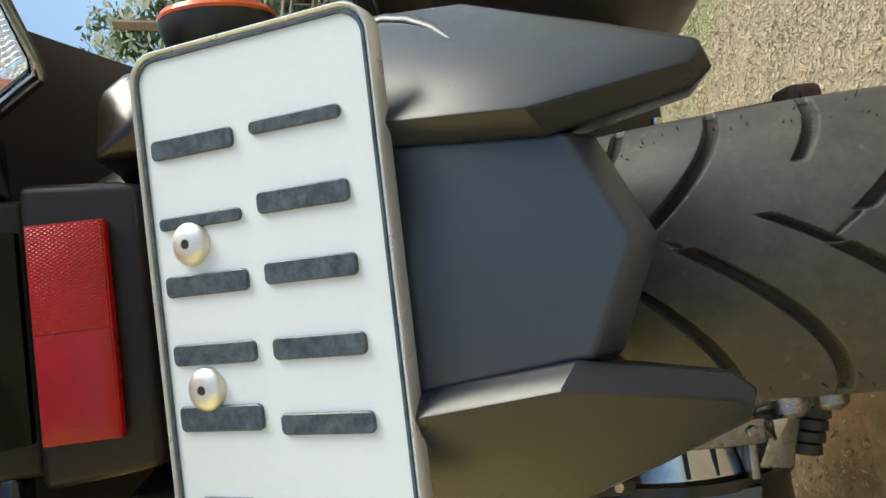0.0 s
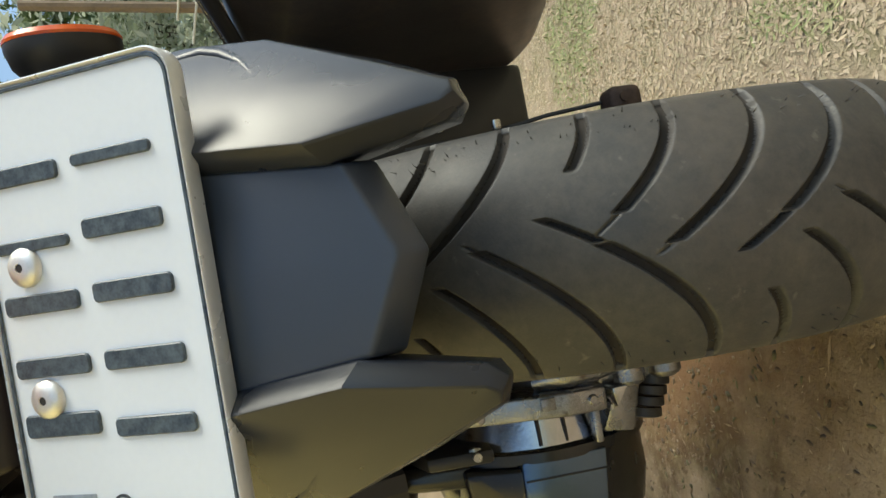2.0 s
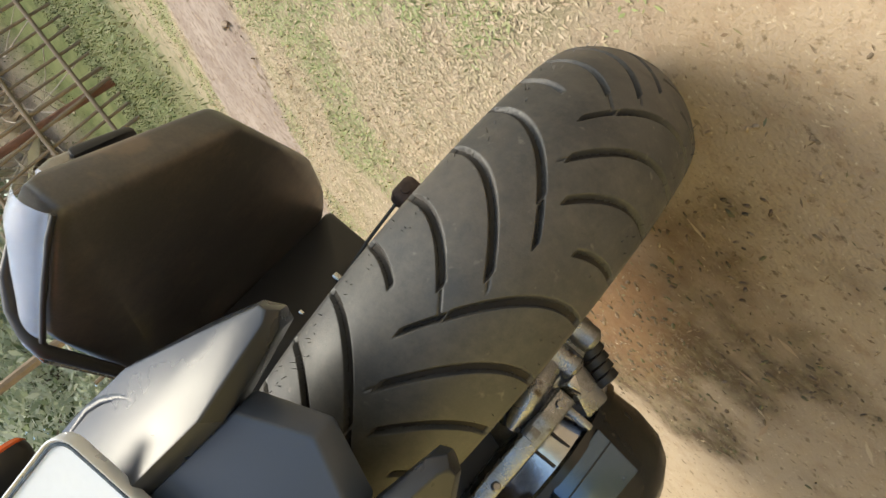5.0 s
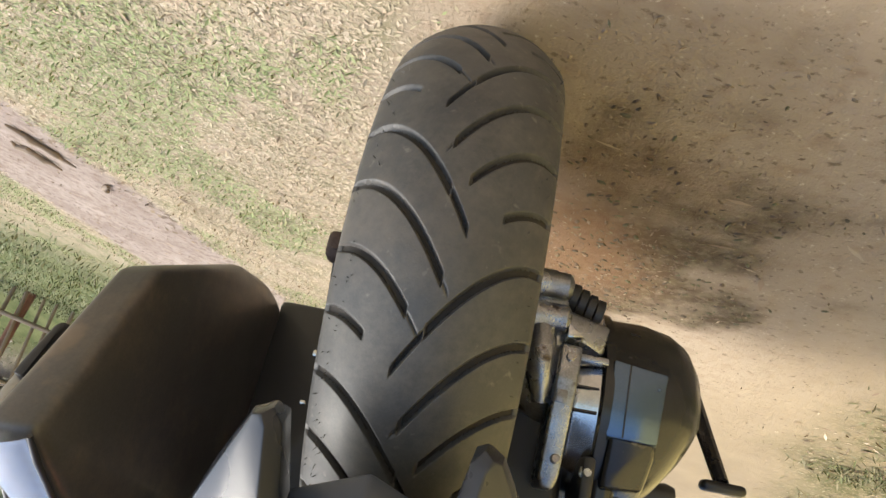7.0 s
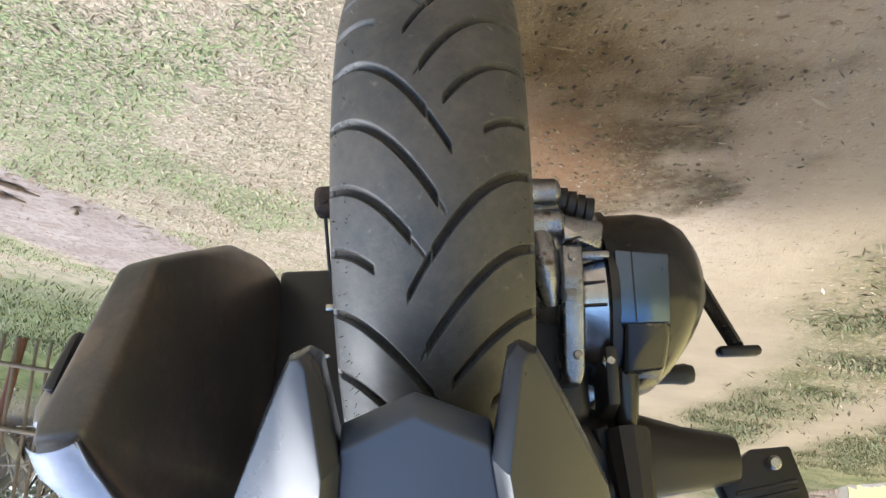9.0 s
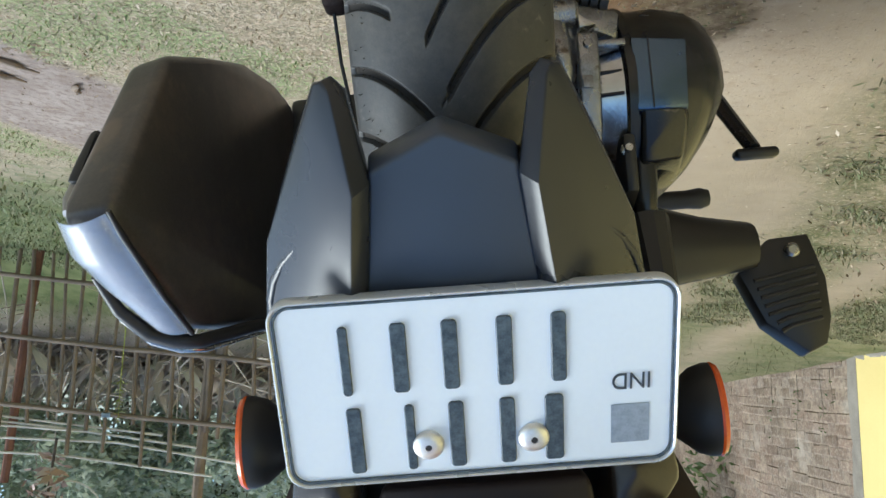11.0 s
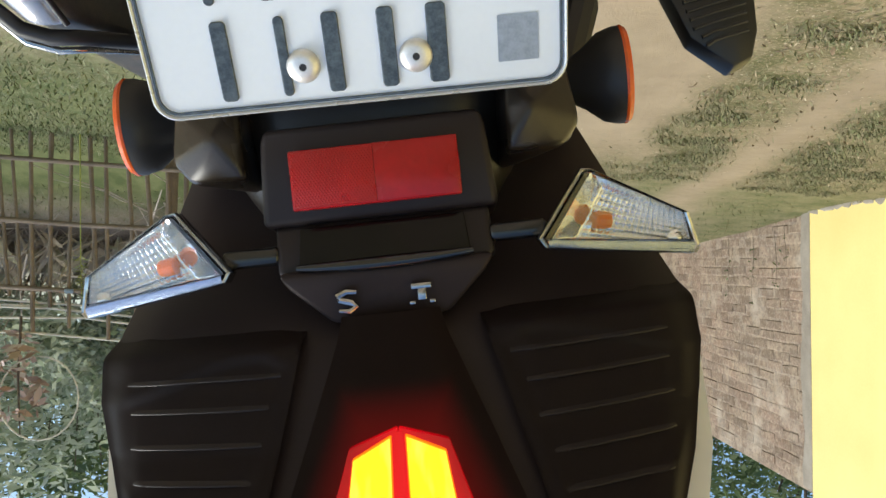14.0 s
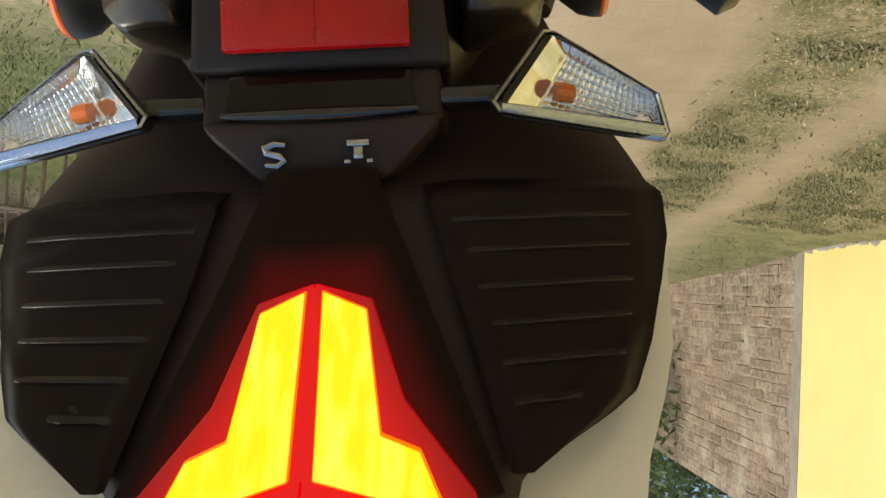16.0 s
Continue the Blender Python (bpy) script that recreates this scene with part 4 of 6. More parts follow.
def tyre_mesh():
    nx, na = 180, 2000
    xs = np.linspace(-0.0545, 0.0545, nx)
    an = np.arange(na) * 360.0 / na
    X, A = np.meshgrid(xs, an)
    depth = np.zeros_like(X)
    for side, a0, stop, tail in GROOVES:
        d = 0.051 - side * X                              # way in from the shoulder
        d0, d1 = 0.051 - stop, 0.051 - tail
        line = a0 + 0.0123 * (np.clip(d, 0, None) * 1000) ** 1.74
        off = ((A - line + 180) % 360 - 180)
        slope = 0.0123 * 1.74 * (np.clip(d, 1e-4, None) * 1000) ** 0.74
        across = np.abs(off) * math.pi / 180 * WR / np.sqrt(1 + (slope * math.pi / 180 * WR * 1000) ** 2)
        main = tail < -0.010                              # the longest cut keeps its depth behind the notch
        half_w = np.where(d < d0, 0.0031, 0.0024 if main else 0.0013)
        half_w = half_w * (1 - 0.25 * np.clip(d / d1, 0, 1))
        wide = np.clip((half_w + 0.0002 - across) / 0.0014, 0, 1)
        wide = wide * wide * (3 - 2 * wide)
        ends = np.clip((d1 - d) / 0.0015, 0, 1) * np.clip((d + 0.006) / 0.004, 0, 1)
        notch = np.clip(np.abs(d - d0) / 0.0010, 0.35 if tail < stop else 1.0, 1)
        dep = np.where(d < d0, 0.0046, 0.0044 if main else 0.0016) * notch
        depth = np.maximum(depth, wide * ends * dep)
    rad = WR - (CROWN - np.sqrt(CROWN ** 2 - X ** 2)) - depth
    ar = np.radians(A)
    v = np.stack([WC.x + X, WC.y - rad * np.cos(ar), WC.z + rad * np.sin(ar)], -1)
    edge = [(0.0565, 0.196), (0.0575, 0.180), (0.055, 0.160), (0.048, 0.140), (0.046, 0.130)]
    cols = [v[:, i] for i in range(nx)]
    a1 = np.radians(an)
    mk = lambda x, r: np.stack([np.full(na, WC.x + x), WC.y - r * np.cos(a1), WC.z + r * np.sin(a1)], -1)
    cols = [mk(-x, r) for x, r in edge[::-1]] + cols + [mk(x, r) for x, r in edge]
    V = np.stack(cols, 1)
    nc = V.shape[1]
    idx = np.arange(na * nc).reshape(na, nc)
    nxt = np.roll(idx, -1, 0)
    F = np.stack([idx[:, :-1], idx[:, 1:], nxt[:, 1:], nxt[:, :-1]], -1).reshape(-1, 4)
    VV, FF = V.reshape(-1, 3).tolist(), F.tolist()
    rw = random.Random(8)
    for k in range(150):                                   # little rubber whiskers left by the mould
        x, a = rw.choice((-1, 1)) * rw.uniform(0.042, 0.0535), radians(rw.uniform(-60, 80))
        r = WR - (CROWN - math.sqrt(CROWN ** 2 - x * x)) - 0.0005
        p = Vector((WC.x + x, WC.y - r * math.cos(a), WC.z + r * math.sin(a)))
        d = Vector((x * 6 + rw.uniform(-0.3, 0.3), -math.cos(a), math.sin(a) + rw.uniform(-0.3, 0.3))).normalized()
        u = d.orthogonal().normalized() * 0.00035
        w = d.cross(u)
        i0 = len(VV)
        VV += [list(p + u), list(p - u * 0.5 + w * 0.87), list(p - u * 0.5 - w * 0.87), list(p + d * rw.uniform(0.002, 0.0055))]
        FF += [[i0, i0 + 1, i0 + 3], [i0 + 1, i0 + 2, i0 + 3], [i0 + 2, i0, i0 + 3]]
    me = bpy.data.meshes.new("tyre")
    me.from_pydata(VV, [], FF)
    me.polygons.foreach_set("use_smooth", [True] * len(me.polygons))
    me.set_sharp_from_angle(angle=radians(38))
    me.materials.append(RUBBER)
    me.materials.append(GROOVE_SHADE)
    # Faces cut deeper than 3 mm take the painted groove shade.
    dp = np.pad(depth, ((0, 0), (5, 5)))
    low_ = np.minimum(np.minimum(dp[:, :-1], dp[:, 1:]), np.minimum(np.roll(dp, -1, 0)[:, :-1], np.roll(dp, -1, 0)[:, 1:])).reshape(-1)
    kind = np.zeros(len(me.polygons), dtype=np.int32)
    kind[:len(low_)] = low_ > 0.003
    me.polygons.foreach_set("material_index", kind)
    return me


wheel = new("rear_wheel")
wheel.parent = scooter
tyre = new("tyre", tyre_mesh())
tyre.parent = wheel
tyre["label"] = "worn black rubber tyre with curved tread grooves"
bm = bmesh.new()
lathe(bm, [(-0.046, 0.131), (-0.046, 0.122), (-0.03, 0.115), (-0.02, 0.03), (-0.045, 0.028), (-0.045, 0.01), (0.045, 0.01), (0.045, 0.028), (0.02, 0.03), (0.03, 0.115), (0.046, 0.122), (0.046, 0.131)], axis(WC, (1, 0, 0)), 48)
part("rim", bm, CASE, wheel, "black cast wheel rim")

# mudguard below the number plate
mudguard = new("rear_mudguard")
mudguard.parent = scooter


def mx(p, s=1):
    return (XM + s * p[0], p[1], p[2])


bm = bmesh.new()
panel = [(-0.047, -0.192, 0.432), (-0.0425, -0.2135, 0.403), (-0.0335, -0.250, 0.352), (0, -0.256, 0.3375), (0.0335, -0.250, 0.352), (0.0425, -0.2135, 0.403), (0.047, -0.192, 0.432)]
lip = [(-0.047, -0.176, 0.432), (-0.043, -0.196, 0.400), (-0.035, -0.236, 0.3375), (0, -0.2455, 0.3245), (0.035, -0.236, 0.3375), (0.043, -0.196, 0.400), (0.047, -0.176, 0.432)]
A = [bm.verts.new(mx(p)) for p in panel]
B_ = [bm.verts.new(mx(p)) for p in lip]
mid = bm.verts.new(mx((0, -0.197, 0.432)))
bm.faces.new((A[0], A[1], A[2], A[3], mid))
bm.faces.new((mid, A[3], A[4], A[5], A[6]))
for i in range(6):
    bm.faces.new((A[i], B_[i], B_[i + 1], A[i + 1]))
bm.faces.new(B_)
bm.faces.new((A[0], mid, A[6], B_[6], B_[0]))
bmesh.ops.recalc_face_normals(bm, faces=bm.faces[:])
bmesh.ops.bevel(bm, geom=bm.edges[:], offset=0.0022, segments=3, affect='EDGES', profile=0.5, clamp_overlap=True)
part("centre_panel", bm, GUARD_SKYLIT, mudguard, "dark blue-grey plastic panel, sky sheen put in its tone")


def fin(s):
    ridge = [(0.053, -0.203, 0.432), (0.0485, -0.2225, 0.405), (0.041, -0.2545, 0.364), (0.0478, -0.2625, 0.317), (0.0505, -0.2625, 0.3115)]
    inner = [(0.0455, -0.194, 0.432), (0.0410, -0.2145, 0.403), (0.0335, -0.2485, 0.3565), (0.0415, -0.2555, 0.314), (0.0470, -0.2575, 0.3070)]
    outer = [(0.107, -0.152, 0.432), (0.102, -0.176, 0.405), (0.0925, -0.206, 0.371), (0.070, -0.240, 0.336), (0.0550, -0.2605, 0.3125)]
    edge = [(0.107, -0.146, 0.432), (0.102, -0.169, 0.400), (0.0925, -0.198, 0.364), (0.0715, -0.2315, 0.329), (0.0560, -0.2540, 0.3075)]
    wall_ = [(0.0465, -0.165, 0.432), (0.0430, -0.185, 0.395), (0.0365, -0.222, 0.342), (0.0445, -0.232, 0.303), (0.0490, -0.2430, 0.3020)]
    back = [(0.090, -0.130, 0.432), (0.086, -0.155, 0.395), (0.076, -0.185, 0.352), (0.062, -0.218, 0.318), (0.0515, -0.2430, 0.3035)]
    bm = bmesh.new()
    rings = []
    for w, i, r, o, e, b in zip(wall_, inner, ridge, outer, edge, back):
        m_ = tuple(0.5 * a + 0.5 * c for a, c in zip(r, o))
        rings.append([mx(p, s) for p in (w, i, r, m_, o, e, b)])
    loft(bm, rings)
    bm.verts.index_update()
    bmesh.ops.recalc_face_normals(bm, faces=bm.faces[:])
    bm.edges.ensure_lookup_table()
    along = [e for e in bm.edges if e.verts[0].index // 7 != e.verts[1].index // 7 or 28 <= min(v.index for v in e.verts)]
    along = [e for e in along if not all(v.index % 7 == 3 for v in e.verts)]
    bmesh.ops.bevel(bm, geom=along, offset=0.0013, segments=2, affect='EDGES', profile=0.5, clamp_overlap=True)
    part("side_fin", bm, GUARD, mudguard, "grey plastic fin with a bevelled inner edge", 24)
    bm = bmesh.new()
    tube(bm, [mx(p, s) for p in ((0.0970, -0.170, 0.4140), (0.0962, -0.1835, 0.3965), (0.0918, -0.1930, 0.3885), (0.0845, -0.2035, 0.3810), (0.0745, -0.2157, 0.3758), (0.0630, -0.2275, 0.3720))], [0.0036, 0.0034, 0.003, 0.0026, 0.0018, 0.001], 12)
    part("fin_flange", bm, GUARD, mudguard, smooth=60)


fin(1)
fin(-1)

# undertray that carries the plate
bm = bmesh.new()
rings = []
for z, hw, y0, y1 in ((0.425, 0.100, -0.150, -0.02), (0.455, 0.104, -0.140, 0.0), (0.485, 0.102, -0.135, 0.02), (0.510, 0.094, -0.132, 0.03), (0.535, 0.080, -0.128, 0.04), (0.56, 0.070, -0.120, 0.05)):
    ring = []
    for k in range(25):
        a = math.pi * k / 24
        ring.append((XB + 0.004 + hw * math.copysign(abs(math.cos(a)) ** 0.55, math.cos(a)), y1 + (y0 - y1) * math.sin(a) ** 0.5, z))
    rings.append(ring)
loft(bm, rings)
part("plate_undertray", bm, TRAY, scooter, "glossy dark undertray", 50)
BRACKET = mat("glossy_brown_plastic", (0.036, 0.026, 0.017), (0.022, 0.016, 0.011), 0.29, fine=800, bump=0.05, scale=15, spec=0.48)
for s in (1, -1):
    bm = hull([(XB + s * x, y, z) for x, y, z in ((0.070, -0.150, 0.478), (0.104, -0.143, 0.478), (0.109, -0.140, 0.507), (0.098, -0.143, 0.520), (0.068, -0.152, 0.521), (0.082, -0.159, 0.500), (0.066, -0.09, 0.47), (0.108, -0.09, 0.47), (0.112, -0.09, 0.510), (0.066, -0.09, 0.524))], 0.0028, 3)
    part("tray_bracket", bm, BRACKET, scooter, "glossy brown plastic bracket beside the reflector")

# number plate
PLATE_M = Matrix.Translation((-0.0088, -0.2008, 0.449)) @ pose(0, 0, 0, 0, 0, -2.5) @ pose(0, 0, 0, 90 - 27.2, 0, 0)


def rounded(w, h, r, n=6):
    pts = []
    for cx, cy, a0 in ((w / 2 - r, h / 2 - r, 0), (-w / 2 + r, h / 2 - r, 90), (-w / 2 + r, -h / 2 + r, 180), (w / 2 - r, -h / 2 + r, 270)):
        pts += [(cx + r * math.cos(radians(a0 + 90 * k / n)), cy + r * math.sin(radians(a0 + 90 * k / n))) for k in range(n + 1)]
    return pts


def slab(bm, c, w, h, z0, z1, r, n=6, lip=0.0):
    rings = [[(c[0] + x, c[1] + y, z0) for x, y in rounded(w, h, r, n)], [(c[0] + x, c[1] + y, z1 - lip) for x, y in rounded(w, h, r, n)]]
    if lip:
        rings.append([(c[0] + x, c[1] + y, z1) for x, y in rounded(w - 2 * lip, h - 2 * lip, max(r - lip, 0.0003), n)])
    return loft(bm, rings)


plate = part("number_plate", slab(bmesh.new(), (0, 0), 0.1948, 0.0988, -0.0015, 0.0, 0.010), PLATE, scooter, "white aluminium number plate with raised dark characters and a metal edge", m=PLATE_M)
bm = bmesh.new()
prof = ((0.0, 0.0, -0.0062), (0.0, 0.0, 0.0010), (0.0007, 0.0007, 0.0017), (0.0014, 0.0014, 0.0013), (0.0018, 0.0018, 0.0001))
loft(bm, [[(x, y, z) for x, y in rounded(0.1968 - 2 * a, 0.1008 - 2 * a, 0.011 - a * 0.6)] for a, _, z in prof], cap=False)
part("edge_trim", bm, TRIM, plate, "bright metal edge of the plate", 60)
bm = bmesh.new()
loft(bm, [[(x, y, z) for x, y in rounded(0.1924 - 2 * a, 0.0964 - 2 * a, 0.009 - a * 0.6)] for a, z in ((0.0, 0.0002), (0.0003, 0.0010), (0.0012, 0.0010), (0.0015, 0.0002))], cap=False)
part("border_line", bm, INK, plate, "raised dark border line", 60)
for row, cells in ((0.0255, ((-0.0368, 0.0150), (-0.0135, 0.0125), (0.0117, 0.0125), (0.0348, 0.0060), (0.0621, 0.0120))), (-0.0180, ((-0.0396, 0.0120), (-0.0135, 0.0125), (0.0127, 0.0125), (0.0372, 0.0125), (0.0634, 0.0060)))):
    for u, w in cells:
        bm = bmesh.new()
        slab(bm, (u, row), w * 0.62 if w > 0.01 else w * 0.8, 0.0365, 0.0001, 0.0014, 0.0022, lip=0.0005)
        part("character_bar", bm, INK, plate)
bm = bmesh.new()
slab(bm, (-0.0748, 0.0267), 0.0192, 0.0215, 0.0001, 0.0004, 0.0004, 2)
part("hologram", bm, HOLO, plate, "square grey hologram foil")
txt = bpy.data.curves.new("country_code", 'FONT')
txt.body, txt.size, txt.align_x, txt.align_y, txt.extrude = "IND", 0.0125, 'CENTER', 'CENTER', 0.0002
tmp = new("country_code_curve", txt)
bpy.context.view_layer.update()
tme = bpy.data.meshes.new_from_object(tmp.evaluated_get(bpy.context.evaluated_depsgraph_get()))
bpy.data.objects.remove(tmp)
tme.materials.append(PLATETXT)
code = new("country_code", tme)
code.parent = plate
code.matrix_basis = Matrix.Translation((-0.0752, 0.0028, 0.0004)) @ Matrix.Scale(0.9, 4, (1, 0, 0))
for u in (0.0265, -0.0262):
    bm = bmesh.new()
    lathe(bm, [(0.0003, 0.0080), (0.0016, 0.0078), (0.0030, 0.0064), (0.0038, 0.0040), (0.0039, 0.0018), (0.0030, 0.0016), (0.0028, 0.0001)], Matrix.Translation((u, 0.0305, 0)), 28)
    part("rivet", bm, RIVET, plate, "domed bright rivet", 50)
    bm = bmesh.new()
    lathe(bm, [(0.0029, 0.00165), (0.0036, 0.00165), (0.0036, 0.0001)], Matrix.Translation((u, 0.0305, 0)), 14)
    part("rivet_hole", bm, PLASTIC, plate)

# round side reflectors
for s in (1, -1):
    disc = new("side_reflector")
    disc.parent = scooter
    disc["label"] = "round orange side reflector in a black cup"
    m = axis((XB + s * 0.100, -0.088, 0.475), (s, -0.12, 0.0))
    bm = bmesh.new()
    lathe(bm, [(-0.01, 0.010), (0.012, 0.011), (0.024, 0.018), (0.034, 0.0262), (0.042, 0.0285), (0.046, 0.0285), (0.046, 0.024), (0.040, 0.01)], m, 36)
    part("cup", bm, PLASTIC, disc, smooth=40)
    bm = bmesh.new()
    lathe(bm, [(0.0455, 0.0287), (0.0470, 0.0289), (0.0495, 0.0272), (0.051, 0.018), (0.0515, 0.001)], m, 36)
    part("lens", bm, ORANGE, disc, "orange prismatic lens", 40)

# housing with the red reflector, plate lamp and badge
housing = new("plate_lamp_housing")
housing.parent = scooter
bm = hull([(XB + s * x, y, z) for s in (1, -1) for x, y, z in ((0.056, -0.166, 0.500), (0.060, -0.160, 0.548), (0.050, -0.10, 0.49), (0.062, -0.10, 0.55))], 0.004, 3)
part("reflector_base", bm, LOUVRE, housing)
reflector = part("red_reflector", box(bmesh.new(), (XB, -0.1680, 0.5270), (0.0835, 0.006, 0.0295), bevel=0.001), RED_DARK, housing, "rectangular red prism reflector")
bm = bmesh.new()
box(bm, (XB + 0.0204, -0.1695, 0.5270), (0.0409, 0.004, 0.0280), bevel=0.0006)
part("prism_field", bm, RED_REFLECTOR, reflector, "red lens ruled with small prisms")
bm = bmesh.new()
box(bm, (XB - 0.0204, -0.1694, 0.5270), (0.0407, 0.004, 0.0280), bevel=0.0006)
part("plain_field", bm, RED_DARK, reflector, "smooth red lens")
bm = hull([(XB + s * x, y, z) for s in (1, -1) for x, y, z in ((0.0545, -0.156, 0.5475), (0.0545, -0.1605, 0.5735), (0.058, -0.10, 0.545), (0.060, -0.10, 0.575))], 0.003, 3)
part("lamp_body", bm, LOUVRE, housing)
bm = hull([(XB + s * x, y, z) for s in (1, -1) for x, y, z in ((0.0415, -0.1600, 0.5500), (0.0430, -0.1640, 0.5690), (0.0430, -0.1600, 0.5712), (0.0415, -0.13, 0.549), (0.043, -0.13, 0.571))], 0.0012, 2)
part("plate_lamp_lens", bm, DARKGLASS, housing, "gloss black lens of the plate lamp")
bm = bmesh.new()
tube(bm, [(XB + 0.0440 * (k / 8 - 1), -0.1655 - 0.0018 * (1 - (k / 8 - 1) ** 2), 0.5697 + 0.0016 * (1 - (k / 8 - 1) ** 2)) for k in range(17)], [0.0016 + 0.0020 * (1 - (k / 8 - 1) ** 2) for k in range(17)], 10)
part("lens_lip", bm, GLOSS, housing, "curved glossy lip of the plate lamp", 60)
bm = hull([(XB + s * x, y, z) for s in (1, -1) for x, y, z in ((0.0535, -0.165, 0.5715), (0.0520, -0.1665, 0.5770), (0.0290, -0.161, 0.5990), (0.054, -0.12, 0.571), (0.030, -0.12, 0.60))], 0.0025, 3)
badge = part("badge_panel", bm, TAIL, housing)
for u, shape in ((0.0205, "s"), (-0.0165, "t")):
    bm = bmesh.new()
    if shape == "t":
        box(bm, (XB + u, -0.1672, 0.5845), (0.0100, 0.0020, 0.0028), bevel=0.0004)
        box(bm, (XB + u, -0.1665, 0.5885), (0.0042, 0.0016, 0.0060), bevel=0.0004)
        for k in (-1, 1):
            box(bm, (XB + u + k * 0.0050, -0.1662, 0.5925), (0.0030, 0.0016, 0.0018), bevel=0.0004)
    else:
        tube(bm, [(XB + u - 1.3 * x, -0.1670 + 0.06 * z, 0.5885 + 1.05 * z) for x, z in ((0.0038, -0.0040), (0.0, -0.0046), (-0.0035, -0.0030), (-0.0030, -0.0008), (0.0015, 0.0008), (0.0032, 0.0026), (0.0008, 0.0046), (-0.0034, 0.0040))], [0.0013, 0.0017, 0.0020, 0.0018, 0.0020, 0.0019, 0.0016, 0.0011], 8)
    part("badge_shape", bm, SMOKED, badge, "small chrome badge shape")


# tail
def tail_y(x, z):
    return -0.170 - 0.45 * (z - 0.612) - 0.25 * max(0, z - 0.655) + 1.4 * x * x


def fairing_half(z):
    t = ((0.44, 0.105), (0.49, 0.126), (0.52, 0.138), (0.55, 0.150), (0.58, 0.158), (0.606, 0.1625), (0.63, 0.162), (0.655, 0.1545), (0.688, 0.1415), (0.716, 0.122), (0.735, 0.112), (0.80, 0.10))
    for (z0, w0), (z1, w1) in zip(t, t[1:]):
        if z <= z1:
            return w0 + (w1 - w0) * (z - z0) / (z1 - z0)
    return t[-1][1]


def tail_half(z):
    t = ((0.44, 0.105), (0.49, 0.126), (0.52, 0.138), (0.55, 0.150), (0.58, 0.159), (0.608, 0.1655), (0.630, 0.1630), (0.652, 0.1550), (0.677, 0.1425), (0.6955, 0.1300), (0.702, 0.1180), (0.718, 0.0810), (0.74, 0.0700))
    for (z0, w0), (z1, w1) in zip(t, t[1:]):
        if z <= z1:
            return w0 + (w1 - w0) * (z - z0) / (z1 - z0)
    return t[-1][1]


bm = bmesh.new()
rings = []
for k in range(37):
    z = 0.44 + 0.0081 * k
    w = max(tail_half(z), 0.075) * 0.985
    dip = 0.035 * ease(0.62, 0.54, z) if z < 0.62 else 0
    ring = [(XB + w * (i / 10 - 1), tail_y(w * (i / 10 - 1), z) + 0.006 + dip + 0.010 * ease(0.85, 1.0, abs(i / 10 - 1)), z) for i in range(21)]
    ring += [(XB + w * 1.04, 0.06, z), (XB + w * 1.02, 0.42, z), (XB - w * 1.02, 0.42, z), (XB - w * 1.04, 0.06, z)]
    rings.append(ring)
loft(bm, rings)
tail = part("tail_cover", bm, TAIL, scooter, "black plastic tail cover with louvred sides", 40)

# louvred side panels: a shallow tray under a curved brow, crossed by slats with thin proud edges
SLATS = ((0.6205, 0.0535, 0.1430), (0.6345, 0.0605, 0.1400), (0.6505, 0.0640, 0.1385), (0.6655, 0.0690, 0.1340), (0.6805, 0.0720, 0.1250), (0.6945, 0.0775, 0.1000))


def brow(x):
    return 0.6150 - 0.0060 * ease(0.053, 0.068, x) + 0.020 * ease(0.066, 0.158, x)


def tray(x, z):
    """1 inside the louvred area, 0 outside, soft between."""
    a = 0.0535 + (z - 0.62) * 0.31
    b = 0.1460 - 0.12 * max(0, z - 0.625) - 4.5 * max(0, z - 0.662) ** 1.35
    return ease(-0.004, 0.006, x - a) * ease(-0.004, 0.008, b - x) * ease(-0.002, 0.006, z - brow(x)) * ease(0.707, 0.697, z)


def panel_lift(x, z, a, b):
    """How far the moulded side panel stands off the tail at a place between its edges a and b."""
    u = (x - a) / (b - a)
    lift = 0.0034 - 0.0095 * ease(0.74, 1.0, u) ** 1.5 - 0.018 * ease(0.6105, 0.597, z) ** 1.4 - 0.003 * ease(0.16, 0.0, u)
    return lift + 0.0006 * ease(0.011, 0.0, abs(z - brow(x))) - 0.0026 * tray(x, z)


def panel_span(z):
    a = 0.044 + (z - 0.60) * 0.24
    return a, max(min(tail_half(z), 0.1650) * 0.988, a + 0.003)


